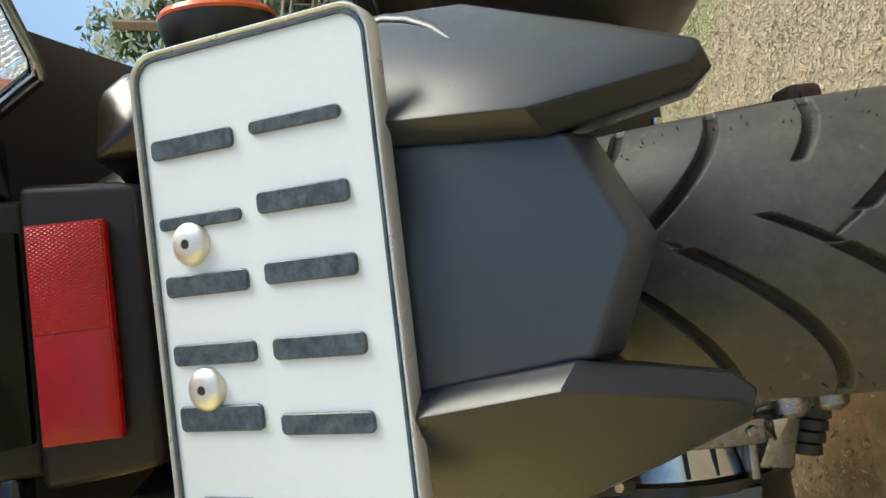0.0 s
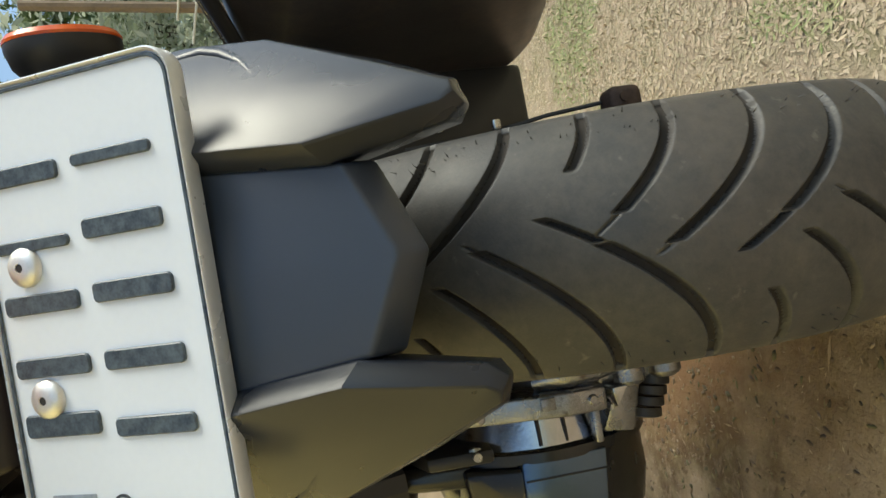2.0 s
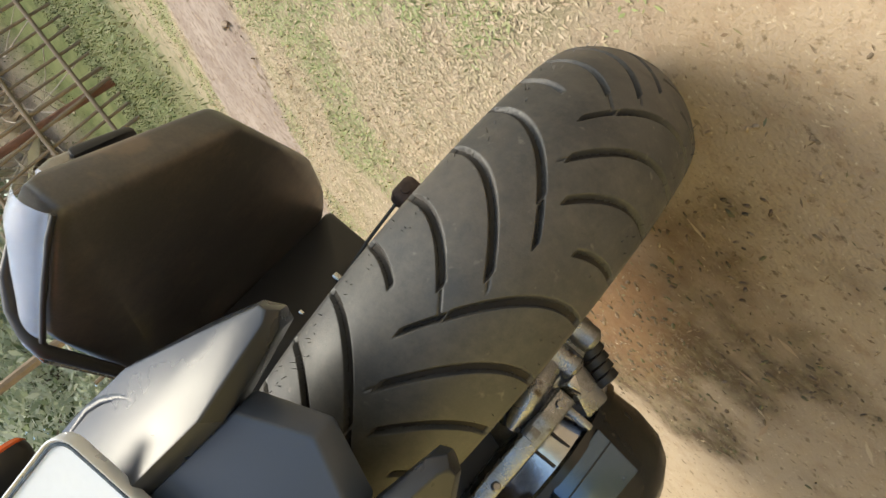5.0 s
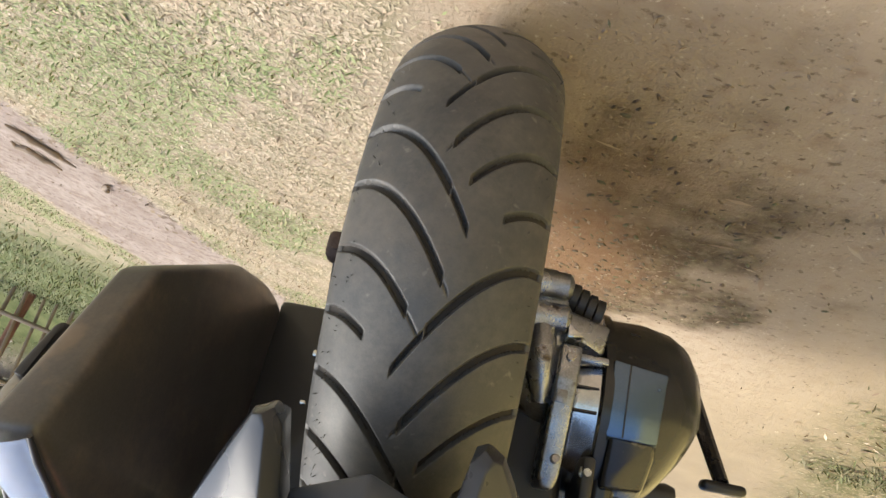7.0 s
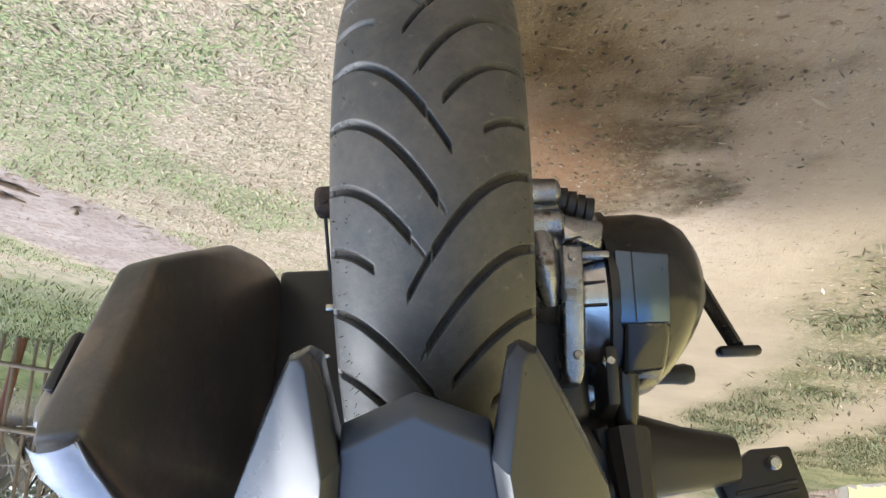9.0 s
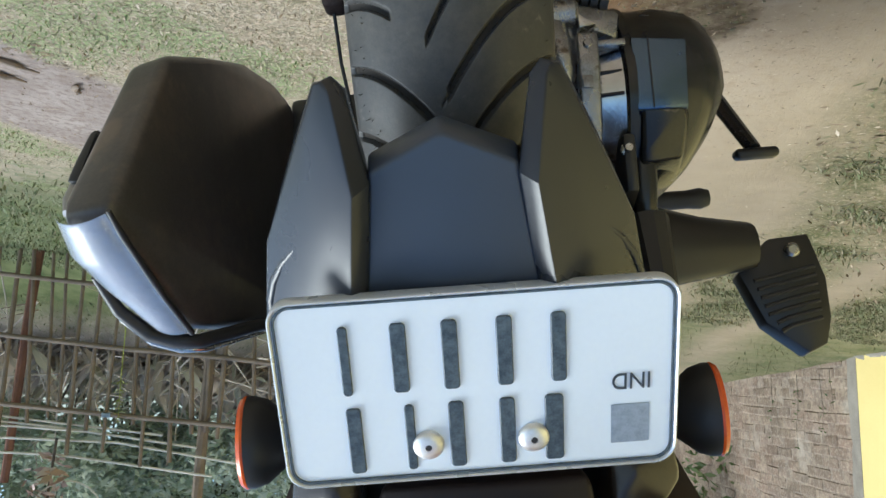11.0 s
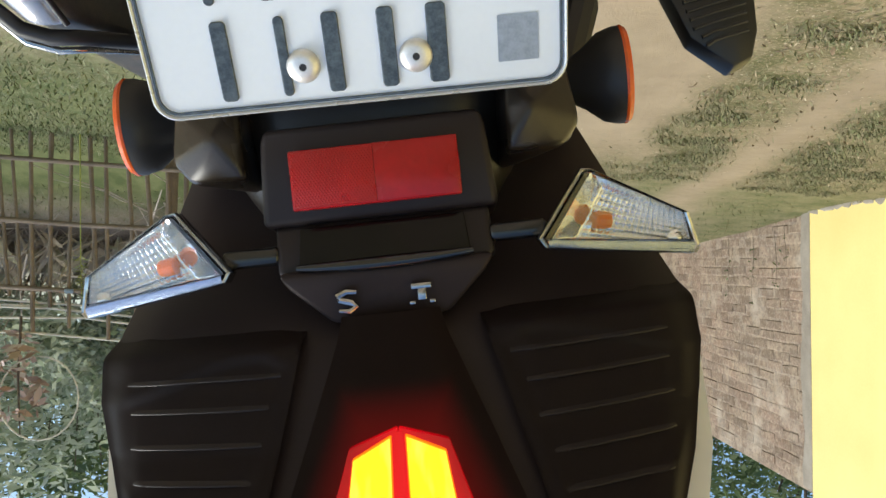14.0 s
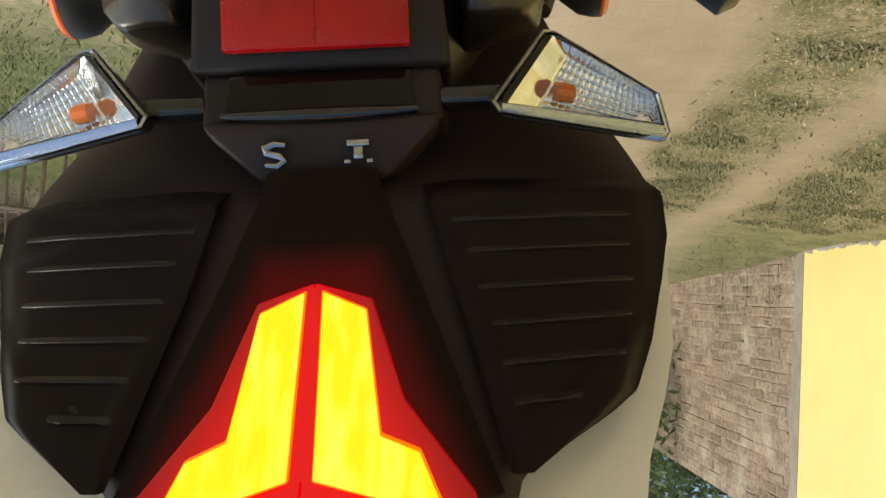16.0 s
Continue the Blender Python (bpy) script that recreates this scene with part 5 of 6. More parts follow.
for s in (1, -1):
    bm = bmesh.new()
    rings = []
    for k in range(81):
        z = 0.597 + 0.0015 * k
        a, b = panel_span(z)
        ring = []
        for i in range(41):
            x = a + (b - a) * i / 40
            ring.append((XB + s * x, tail_y(x, z) - panel_lift(x, z, a, b), z))
        rings.append(ring)
    loft(bm, rings, closed=False)
    bmesh.ops.solidify(bm, geom=bm.faces[:], thickness=0.004)
    part("louvre_panel", bm, TAIL, tail, smooth=60)
    for n, (zc, x0, x1) in enumerate(SLATS):
        low = SLATS[n - 1][0] if n else 0.612
        bm = bmesh.new()
        rings = []
        for i in range(33):
            u = i / 32
            x = x0 - 0.004 + (x1 - x0 + 0.010) * u
            hi = 0.0021 * ease(0, 0.30, u) * ease(1, 0.62, u) - 0.0003
            zz = zc + 0.0012 * (0.5 - u)
            zl = min(max(low + 0.003, brow(x) + 0.003), zz - 0.0045)
            ring = []
            for z, rise in ((zl, -0.0012), (zz - 0.0040, -0.0007), (zz - 0.0018, 0.05 * hi - 0.0001), (zz - 0.0008, 0.62 * hi), (zz - 0.0001, hi), (zz + 0.0006, 0.70 * hi), (zz + 0.0011, -0.0012)):
                ring.append((XB + s * x, tail_y(x, z) - panel_lift(x, z, *panel_span(z)) - rise, z))
            rings.append(ring)
        loft(bm, rings)
        part("slat", bm, LOUVRE, tail, smooth=85)

# spine between the panels and the tail lamp
bm = bmesh.new()
rings = []
for k in range(12):
    z = 0.596 + 0.0115 * k
    a = 0.0245 + max(0, z - 0.600) * 0.365
    rings.append([(XB + a * (i / 5 - 1), tail_y(a * (i / 5 - 1), z) - 0.0015 - 0.0045 * (1 - abs(i / 5 - 1) ** 3) - 0.0010 * ease(0.62, 0.60, z), z) for i in range(11)])
loft(bm, rings, closed=False)
bmesh.ops.solidify(bm, geom=bm.faces[:], thickness=0.004)
SMOKE = mat("smoked_lens_with_halo", (0.013, 0.0045, 0.0048), (0.010, 0.004, 0.004), 0.36, scale=10, bump=0.01, spec=0.25)
# Red emission paints the lamp's halo onto the plastic round it.
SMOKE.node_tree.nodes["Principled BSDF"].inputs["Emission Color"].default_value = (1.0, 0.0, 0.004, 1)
_N, _L = SMOKE.node_tree.nodes, SMOKE.node_tree.links


def node_math(op, a, b):
    q = _N.new("ShaderNodeMath")
    q.operation = op
    for k, v in enumerate((a, b)):
        if isinstance(v, (int, float)):
            q.inputs[k].default_value = v
        else:
            _L.new(v, q.inputs[k])
    return q.outputs[0]


# The painted halo fades with distance from the red lens.
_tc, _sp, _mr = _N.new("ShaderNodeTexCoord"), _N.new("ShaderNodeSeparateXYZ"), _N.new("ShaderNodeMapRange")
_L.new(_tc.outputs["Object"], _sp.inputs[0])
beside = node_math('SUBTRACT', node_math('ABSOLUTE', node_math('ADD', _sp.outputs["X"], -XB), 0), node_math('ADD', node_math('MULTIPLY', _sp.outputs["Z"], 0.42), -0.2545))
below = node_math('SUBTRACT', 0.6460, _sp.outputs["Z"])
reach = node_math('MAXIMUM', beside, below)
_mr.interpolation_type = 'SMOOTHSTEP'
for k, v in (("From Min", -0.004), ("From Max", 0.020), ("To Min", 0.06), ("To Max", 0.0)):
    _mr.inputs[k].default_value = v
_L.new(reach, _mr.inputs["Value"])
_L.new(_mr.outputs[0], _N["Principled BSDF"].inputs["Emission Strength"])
part("lamp_surround", bm, SMOKE, tail, "dark red smoked plastic round the tail lamp, red halo put in as emission", 50)

lamp = new("tail_lamp")
lamp.parent = scooter
lamp["label"] = "lit tail lamp with two yellow light guides in red lenses"


def on_tail(pts, lift):
    return [(XB + x, tail_y(x, z) - lift, z) for x, z in pts]


GUIDE = ((0.0031, 0.6490), (0.0210, 0.6570), (0.0270, 0.7000), (0.0405, 0.7055), (0.0480, 0.7220), (0.044, 0.742), (0.030, 0.7200), (0.0040, 0.7130))
GUIDE_CORE = ((0.0037, 0.6499), (0.0206, 0.6574), (0.0266, 0.7006), (0.0401, 0.7061), (0.0473, 0.7221), (0.0438, 0.7402), (0.0302, 0.7193), (0.0045, 0.7123))
for s in (1, -1):
    bm = bmesh.new()
    prism(bm, on_tail([(s * x, z) for x, z in GUIDE], 0.0125), (0, 0.006, 0), 0.0008)
    guide = part("light_guide", bm, LIT_EDGE, lamp, "glowing light guide with orange edges")
    bm = bmesh.new()
    prism(bm, on_tail([(s * x, z) for x, z in GUIDE_CORE], 0.0133), (0, 0.003, 0), 0.0003)
    part("guide_core", bm, LIT, guide, "bright yellow core of the light guide")
    bm = bmesh.new()
    prism(bm, on_tail([(s * x, z) for x, z in ((0.0002, 0.6462), (0.0228, 0.6532), (0.0350, 0.690), (0.0590, 0.7200), (0.060, 0.752), (0.0002, 0.752))], 0.0098), (0, 0.004, 0), 0.0008)
    part("red_lens", bm, RED_LENS, lamp, "glowing red lens")
bm = bmesh.new()
prism(bm, on_tail([(-0.0024, 0.6480), (0.0024, 0.6480), (0.0030, 0.7130), (-0.0030, 0.7130)], 0.0106), (0, 0.002, 0), 0.0003)
part("lens_bridge", bm, RED_LENS, lamp, "red strip between the light guides")

# pale side fairings
for s in (1, -1):
    bm = bmesh.new()
    rings = []
    for k in range(9):
        z = 0.618 + 0.021 * k
        w = fairing_half(z) + 0.0030 + 0.010 * ease(0.615, 0.70, z)
        rings.append([(XB + s * (w - 0.02 - 0.05 * ease(0.66, 0.70, z)), tail_y(w, z) + 0.017, z), (XB + s * w, tail_y(w, z) + 0.022, z), (XB + s * (w + 0.006), tail_y(w, z) + 0.055, z), (XB + s * (w + 0.012), 0.30, z), (XB + s * (w - 0.01), 0.30, z)])
    loft(bm, rings)
    part("side_fairing", bm, CREAM, scooter, "pearl white side fairing", 40)

# turn signals
def signal(s):
    root = new("turn_signal")
    root.parent = scooter
    root["label"] = "clear wedge-shaped turn signal with an orange bulb"
    face = [(0.1025, -0.162, 0.5365), (0.0785, -0.164, 0.5680), (0.0815, -0.1635, 0.5725), (0.1610, -0.140, 0.5830), (0.1635, -0.139, 0.5800), (0.1590, -0.1405, 0.5620), (0.1080, -0.161, 0.5370)]
    face = [(XB + s * x, y, z) for x, y, z in face]
    c = sum((Vector(p) for p in face), Vector()) / len(face)
    push = Vector((s * 0.006, 0.030, 0.0))
    sc = lambda k, lift=0.0: [c + (Vector(p) - c) * k + Vector((0, -lift, 0)) for p in face]
    bm = bmesh.new()
    loft(bm, [sc(1.0), sc(1.02, -0.006), [p + push * 0.6 for p in sc(0.9)], [p + push for p in sc(0.6)]], cap=False)
    bm.faces.new([bm.verts.new(p + push * 1.0) for p in sc(0.6)])
    part("shell", bm, PLASTIC, root)
    bm = bmesh.new()
    loft(bm, [sc(1.0, -0.010), sc(1.045, -0.0085), sc(1.05, 0.0000), sc(1.035, 0.0013), sc(1.015, 0.0002), sc(0.996, 0.0016), sc(0.975, 0.0010), sc(0.962, -0.002)], cap=False)
    part("bezel", bm, CHROME, root, "chrome bezel", 40)
    # silvered bowl pressed into rows of small pillows
    inn, out_, top, tip = Vector(face[0]).lerp(Vector(face[6]), 0.5), Vector(face[5]), Vector(face[1]).lerp(Vector(face[2]), 0.5), Vector(face[3])
    bm = bmesh.new()
    nu, nv, st = 20, 8, 5
    rows = []
    for j in range(nv * st + 1):
        row = []
        for i in range(nu * st + 1):
            u, v = i / (nu * st), j / (nv * st)
            p = inn.lerp(out_, u).lerp(top.lerp(tip, u), v)
            p = c + (p - c) * 0.965
            deep = 0.0095 * min(1.0, u / 0.17) * (1 - u ** 14) * (1 - abs(2 * v - 1) ** 14)
            smooth_ = ease(0.15, 0.20, u)
            pillow = smooth_ * (0.0019 * abs(math.sin(math.pi * u * nu)) + 0.0009 * abs(math.sin(math.pi * v * nv)))
            row.append(bm.verts.new(p + push.normalized() * (0.0015 + deep - pillow)))
        rows.append(row)
    for j in range(nv * st):
        for i in range(nu * st):
            bm.faces.new((rows[j][i], rows[j][i + 1], rows[j + 1][i + 1], rows[j + 1][i]))
    part("mirror_bowl", bm, BOWL, root, "silvered reflector bowl with small pillow facets", 60)
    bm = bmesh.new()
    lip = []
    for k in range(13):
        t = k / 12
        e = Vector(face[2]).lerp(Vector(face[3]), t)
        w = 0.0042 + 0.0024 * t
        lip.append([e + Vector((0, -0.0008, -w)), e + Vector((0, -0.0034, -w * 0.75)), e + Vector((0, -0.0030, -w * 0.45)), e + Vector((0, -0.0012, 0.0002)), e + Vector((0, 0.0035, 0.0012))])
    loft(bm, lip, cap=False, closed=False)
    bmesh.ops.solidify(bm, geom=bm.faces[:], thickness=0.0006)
    part("lens_lip", bm, LIP, root, "thick upper lip of the lens, bright metal for its sky sheen", 35)
    b = c + Vector((-s * 0.010, 0.0030, -0.001))
    bm = bmesh.new()
    lathe(bm, [(-0.0050, 0.0030), (-0.0044, 0.0044), (0.0, 0.0048), (0.0040, 0.0042), (0.0054, 0.0015)], axis(b, (s, 0.2, 0.1)), 10)
    part("bulb", bm, BULB, root, "orange bulb", 20)
    bm = bmesh.new()
    loft(bm, [sc(0.972, -0.0012), sc(0.972, 0.0004), sc(0.95, 0.0020)])
    part("lens", bm, CLEAR, root, "clear plastic lens").visible_shadow = False
    bm = bmesh.new()
    lathe(bm, [(0, 0.0042), (0.002, 0.0042), (0.0032, 0.0025), (0.0034, 0.0003)], axis((XB + s * 0.1515, -0.1385, 0.5745), (0, -1, 0)), 14)
    part("stud", bm, BOWL, root, "clear round stud", 40)
    bm = bmesh.new()
    box(bm, (XB + s * 0.068, -0.150, 0.5620), (0.030, 0.016, 0.0095), bevel=0.003, seg=3)
    part("stalk", bm, PAINT, root, "glossy black stalk")


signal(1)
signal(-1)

# muffler on the right side
muffler = new("muffler")
muffler.parent = scooter
muffler["label"] = "black painted muffler with a faceted end"
inner_side = [(0.1825, -0.103, 0.2126), (0.1880, -0.173, 0.3370), (0.1780, -0.070, 0.3995), (0.1735, -0.055, 0.1930), (0.1690, 0.022, 0.1640), (0.1600, 0.072, 0.1600), (0.1490, 0.104, 0.1690), (0.1400, 0.140, 0.21), (0.1420, 0.100, 0.385), (0.1380, 0.160, 0.34)]
outer_side = [(0.2130, -0.100, 0.2190), (0.2250, -0.166, 0.3390), (0.2240, -0.120, 0.3660), (0.2080, -0.072, 0.3940), (0.2150, 0.02, 0.175), (0.225, 0.20, 0.19), (0.232, 0.20, 0.36), (0.205, 0.20, 0.385), (0.228, -0.05, 0.30)]
bm = hull(inner_side + outer_side, 0.008, 4, 5)
part("body", bm, MUFFLER, muffler, smooth=50)
bm = bmesh.new()
rows = []
SEAM = [Vector(p) for p in ((0.1905, -0.1745, 0.3405), (0.1890, -0.1420, 0.3610), (0.1860, -0.1090, 0.3812), (0.1815, -0.0760, 0.4015))]
RIM = [Vector(p) for p in ((0.2225, -0.1700, 0.3440), (0.2290, -0.1400, 0.3610), (0.2240, -0.1100, 0.3760), (0.2090, -0.0800, 0.3960))]
for i in range(31):
    t = i / 30 * 3
    k = min(int(t), 2)
    a, b = SEAM[k].lerp(SEAM[k + 1], t - k), RIM[k].lerp(RIM[k + 1], t - k)
    row = []
    for j in range(13):
        u = j / 12
        row.append(a.lerp(b, u) + Vector((0.10, -0.55, 0.80)) * (0.0045 * math.sin(math.pi * u) ** 0.7) - Vector((-0.2, -0.55, 0.8)) * 0.007 * u ** 4)
    rows.append(row)
loft(bm, rows, cap=False, closed=False)
bmesh.ops.solidify(bm, geom=bm.faces[:], thickness=0.002)
part("top_sheen", bm, SKY_SHEEN, muffler, "upper muffler face, bright metal standing in for sky on black gloss", 60)
# Raised black bar put where the seam is only a dark, shaded groove.
bm = bmesh.new()
tube(bm, [(0.1885, -0.1750, 0.3390), (0.1876, -0.1590, 0.3510), (0.1868, -0.1420, 0.3612), (0.1850, -0.1250, 0.3722), (0.1842, -0.1090, 0.3818), (0.1800, -0.0750, 0.4020)], [0.0016, 0.0022, 0.0018, 0.0024, 0.0019, 0.0022], 8)
part("seam_bar", bm, PLASTIC, muffler, "black bar standing in for the dark groove of the seam", 60)
bm = bmesh.new()
tube(bm, [(0.2300, -0.108, 0.3640), (0.2240, -0.088, 0.3850), (0.2120, -0.070, 0.4000), (0.1950, -0.066, 0.4060), (0.1790, -0.064, 0.4070), (0.1560, 0.002, 0.3930), (0.125, 0.050, 0.3840)], [0.0030, 0.0046, 0.0055, 0.0055, 0.005, 0.005, 0.005], 10)
part("shield_rim", bm, PLASTIC, muffler, "black rim above the bright face", 60)
bm = bmesh.new()
tube(bm, [(0.2330, -0.096, 0.3700), (0.2265, -0.078, 0.3900), (0.2140, -0.060, 0.4050), (0.1950, -0.056, 0.4115), (0.1780, -0.054, 0.4120), (0.1560, 0.012, 0.3985)], [0.0010, 0.0020, 0.0026, 0.0026, 0.0022, 0.0012], 8)
part("shield_edge", bm, STEEL, muffler, "thin bright metal edge", 60)
bm = hull([(0.2290, -0.108, 0.2640), (0.2360, -0.106, 0.2660), (0.2330, -0.126, 0.3060), (0.2420, -0.124, 0.3040), (0.2300, -0.085, 0.2640), (0.2380, -0.085, 0.2680), (0.2340, -0.100, 0.3080), (0.2440, -0.100, 0.3050)], 0.0025, 2)
part("mount", bm, PLASTIC, muffler, "black mount on the outer side")
bm = bmesh.new()
tube(bm, [(0.2370, -0.112, 0.3020), (0.2370, -0.122, 0.3180), (0.2365, -0.128, 0.3270)], [0.0062, 0.0068, 0.0040], 12)
part("mount_tip", bm, SATIN, muffler, "bright metal tip of the mount", 50)
bm = hull([(0.060, 0.10, 0.168), (0.150, 0.11, 0.166), (0.060, 0.25, 0.16), (0.150, 0.25, 0.16), (0.060, 0.08, 0.24), (0.150, 0.10, 0.25), (0.060, 0.07, 0.36), (0.145, 0.07, 0.38), (0.060, 0.25, 0.36), (0.145, 0.25, 0.38)], 0.005)
part("swing_arm", bm, PLASTIC, scooter, "black swing arm beside the wheel")
bm = bmesh.new()
box(bm, (0.0725, -0.072, 0.1655), (0.017, 0.022, 0.021), bevel=0.005, seg=3)
lathe(bm, [(0.0, 0.0032), (0.0015, 0.0032), (0.0016, 0.0005)], axis((0.0735, -0.0832, 0.1675), (0, -1, 0)), 12)
part("adjuster_lug", bm, RUST, scooter, "rusty brown lug beside the wheel")
bm = bmesh.new()
tube(bm, [(0.074, -0.068, 0.176), (0.072, -0.06, 0.21), (0.066, -0.055, 0.25), (0.064, -0.05, 0.30)], 0.0014, 7)
part("cable", bm, PLASTIC, scooter, "thin black cable beside the wheel")
for p, r in (((0.0700, -0.062, 0.2440), 0.0030), ((0.0720, -0.060, 0.2790), 0.0018)):
    bm = bmesh.new()
    box(bm, p, (r * 2.2, r * 2, r * 1.6), bevel=r * 0.3)
    part("cable_clip", bm, STEEL, scooter, "small bright clip on the cable")

# transmission on the left side
drive = new("transmission")
drive.parent = scooter
drive["label"] = "belt drive case with bare aluminium and a black cover"


def stadium(x, r, yc, zc, length, n=14, tip=0.0):
    pts = []
    for k in range(n + 1):
        a = radians(90 + 180 * k / n)
        pts.append((x, yc + r * math.cos(a), zc + r * math.sin(a)))
    for k in range(n + 1):
        a = radians(-90 + 180 * k / n)
        pts.append((x, yc + length + r * math.cos(a), zc + tip + r * math.sin(a)))
    return pts


bm = bmesh.new()
loft(bm, [stadium(x, r, 0.050, zc, 0.33) for x, r, zc in ((-0.140, 0.080, 0.226), (-0.142, 0.085, 0.226), (-0.149, 0.085, 0.226), (-0.150, 0.081, 0.226), (-0.180, 0.081, 0.225), (-0.202, 0.076, 0.224), (-0.216, 0.066, 0.222), (-0.226, 0.050, 0.219), (-0.231, 0.026, 0.216))])
for v in bm.verts:                # the outer face draws in towards the top
    v.co.x += max(0.0, min(1.0, (-0.14 - v.co.x) / 0.08)) * 0.34 * max(0.0, v.co.z - 0.232)
part("cover", bm, CASE, drive, "scuffed black belt cover", 35)
bm = hull([(-0.1470, -0.0345, 0.198), (-0.1470, -0.0310, 0.2555), (-0.1895, -0.0325, 0.202), (-0.1860, -0.0295, 0.2550), (-0.1480, 0.02, 0.185), (-0.1480, 0.02, 0.270), (-0.195, 0.02, 0.19), (-0.192, 0.02, 0.268)], 0.002, 2)
part("boss", bm, SKY_BLUED, drive, "flat boss on the cover, mirrored sky put in as blue")
bm = bmesh.new()
prism(bm, [(-0.1595, -0.0346, 0.1995), (-0.1605, -0.0346, 0.1995), (-0.1600, -0.0316, 0.2545), (-0.1590, -0.0316, 0.2545)], (0, 0.001, 0))
part("boss_line", bm, CASE, drive)
bm = hull([(-0.1500, -0.0310, 0.2545), (-0.1880, -0.0290, 0.2545), (-0.1510, -0.0120, 0.2900), (-0.1840, -0.0060, 0.2880), (-0.150, 0.03, 0.2555), (-0.195, 0.03, 0.2555), (-0.150, 0.03, 0.3020), (-0.190, 0.03, 0.2960)], 0.004, 3)
part("boss_ramp", bm, CASE, drive, "black moulded ramp beside the flat boss")
bm = hull([(-0.146, -0.006, 0.270), (-0.166, -0.008, 0.270), (-0.144, 0.000, 0.335), (-0.160, 0.000, 0.335), (-0.146, 0.05, 0.27), (-0.170, 0.05, 0.27), (-0.144, 0.05, 0.34), (-0.168, 0.05, 0.34)], 0.006, 3)
part("cover_neck", bm, CASE, drive, "black neck of the belt cover")
# Dark filler added where only shade shows between wheel and castings.
bm = hull([(-0.066, 0.0, 0.12), (-0.066, 0.0, 0.33), (-0.125, -0.005, 0.16), (-0.125, -0.005, 0.325), (-0.066, 0.28, 0.10), (-0.066, 0.28, 0.36), (-0.125, 0.28, 0.10), (-0.125, 0.28, 0.36)], 0.01, 3)
part("dark_filler", bm, PLASTIC, drive, "dark filler block for the shade beside the wheel")
bm = bmesh.new()
loft(bm, [stadium(x, r, 0.046, 0.228, 0.30) for x, r in ((-0.118, 0.060), (-0.122, 0.072), (-0.140, 0.076))])
part("case_half", bm, POLISHED, drive, "smooth polished aluminium case", 35)
# Black bars drawn for the two shaded grooves across the polished case.
for zz in (0.222, 0.240):
    bm = bmesh.new()
    tube(bm, [(-0.121, -0.026, zz), (-0.139, -0.028, zz)], 0.0016, 6)
    part("groove_bar", bm, CASE, drive)
bm = hull([(-0.106, -0.034, 0.166), (-0.143, -0.026, 0.172), (-0.106, -0.036, 0.184), (-0.138, -0.030, 0.196), (-0.106, 0.02, 0.155), (-0.146, 0.02, 0.160), (-0.106, 0.02, 0.20), (-0.146, 0.02, 0.21)], 0.003, 2)
part("lower_web", bm, CASTING, drive, "bare cast aluminium web")
bm = hull([(-0.108, -0.041, 0.178), (-0.122, -0.039, 0.187), (-0.108, -0.041, 0.190), (-0.106, -0.02, 0.172), (-0.126, -0.02, 0.188), (-0.106, -0.02, 0.194)], 0.0015, 2)
part("web_gusset", bm, POLISHED, drive, "bright three-cornered gusset")
bm = bmesh.new()
box(bm, (-0.131, -0.031, 0.2015), (0.024, 0.010, 0.006), bevel=0.0018)
part("web_step", bm, CASTING, drive)
bm = hull([(-0.064, -0.024, 0.130), (-0.100, -0.024, 0.130), (-0.064, -0.030, 0.150), (-0.108, -0.030, 0.152), (-0.064, -0.030, 0.205), (-0.106, -0.034, 0.215), (-0.064, 0.000, 0.235), (-0.104, -0.010, 0.250), (-0.064, 0.02, 0.125), (-0.112, 0.02, 0.13), (-0.064, 0.02, 0.25), (-0.112, 0.02, 0.26)], 0.005, 3)
part("boss_web", bm, CASTING, drive, "cast aluminium between the bolt bosses")
for x0, x1, z, r in ((-0.066, -0.1085, 0.1475, 0.0118), (-0.066, -0.1100, 0.1745, 0.0128), (-0.066, -0.1045, 0.2050, 0.0118)):
    n_ = abs(x1 - x0)
    bm = bmesh.new()
    lathe(bm, [(0.0, r * 1.06), (n_ - 0.022, r), (n_ - 0.020, r * 0.95), (n_ - 0.004, r * 0.93), (n_ - 0.002, r * 0.80), (n_, r * 0.55)], axis((x0, -0.0310, z), (-1, -0.04, 0)), 20)
    part("bolt_boss", bm, CASTING, drive)
bm = bmesh.new()
tube(bm, [(-0.0890, -0.030, 0.185), (-0.0900, -0.036, 0.205), (-0.0925, -0.036, 0.222), (-0.0960, -0.030, 0.240)], [0.0120, 0.0126, 0.0110, 0.007], 16)
part("cast_arm", bm, CASTING, drive, "rounded cast arm", 60)
bm = hull([(-0.1030, -0.046, 0.196), (-0.1205, -0.044, 0.196), (-0.1030, -0.048, 0.222), (-0.1195, -0.047, 0.222), (-0.1010, -0.036, 0.292), (-0.1160, -0.036, 0.292), (-0.104, -0.034, 0.301), (-0.113, -0.034, 0.301), (-0.1030, 0.0, 0.19), (-0.1205, 0.0, 0.19), (-0.101, 0.0, 0.30), (-0.116, 0.0, 0.30)], 0.003, 3)
part("lug", bm, CASTING, drive, "worn aluminium lug")
for zz, yy in ((0.2060, -0.046), (0.2800, -0.0385)):
    bm = bmesh.new()
    lathe(bm, [(0, 0.0038), (0.0018, 0.0036), (0.0026, 0.0026), (0.0026, 0.0005)], axis((-0.1115, yy + 0.001, zz), (0, -1, -0.15)), 10)
    part("case_bolt", bm, CASTING, drive, "worn bolt head on the casting")
bm = bmesh.new()
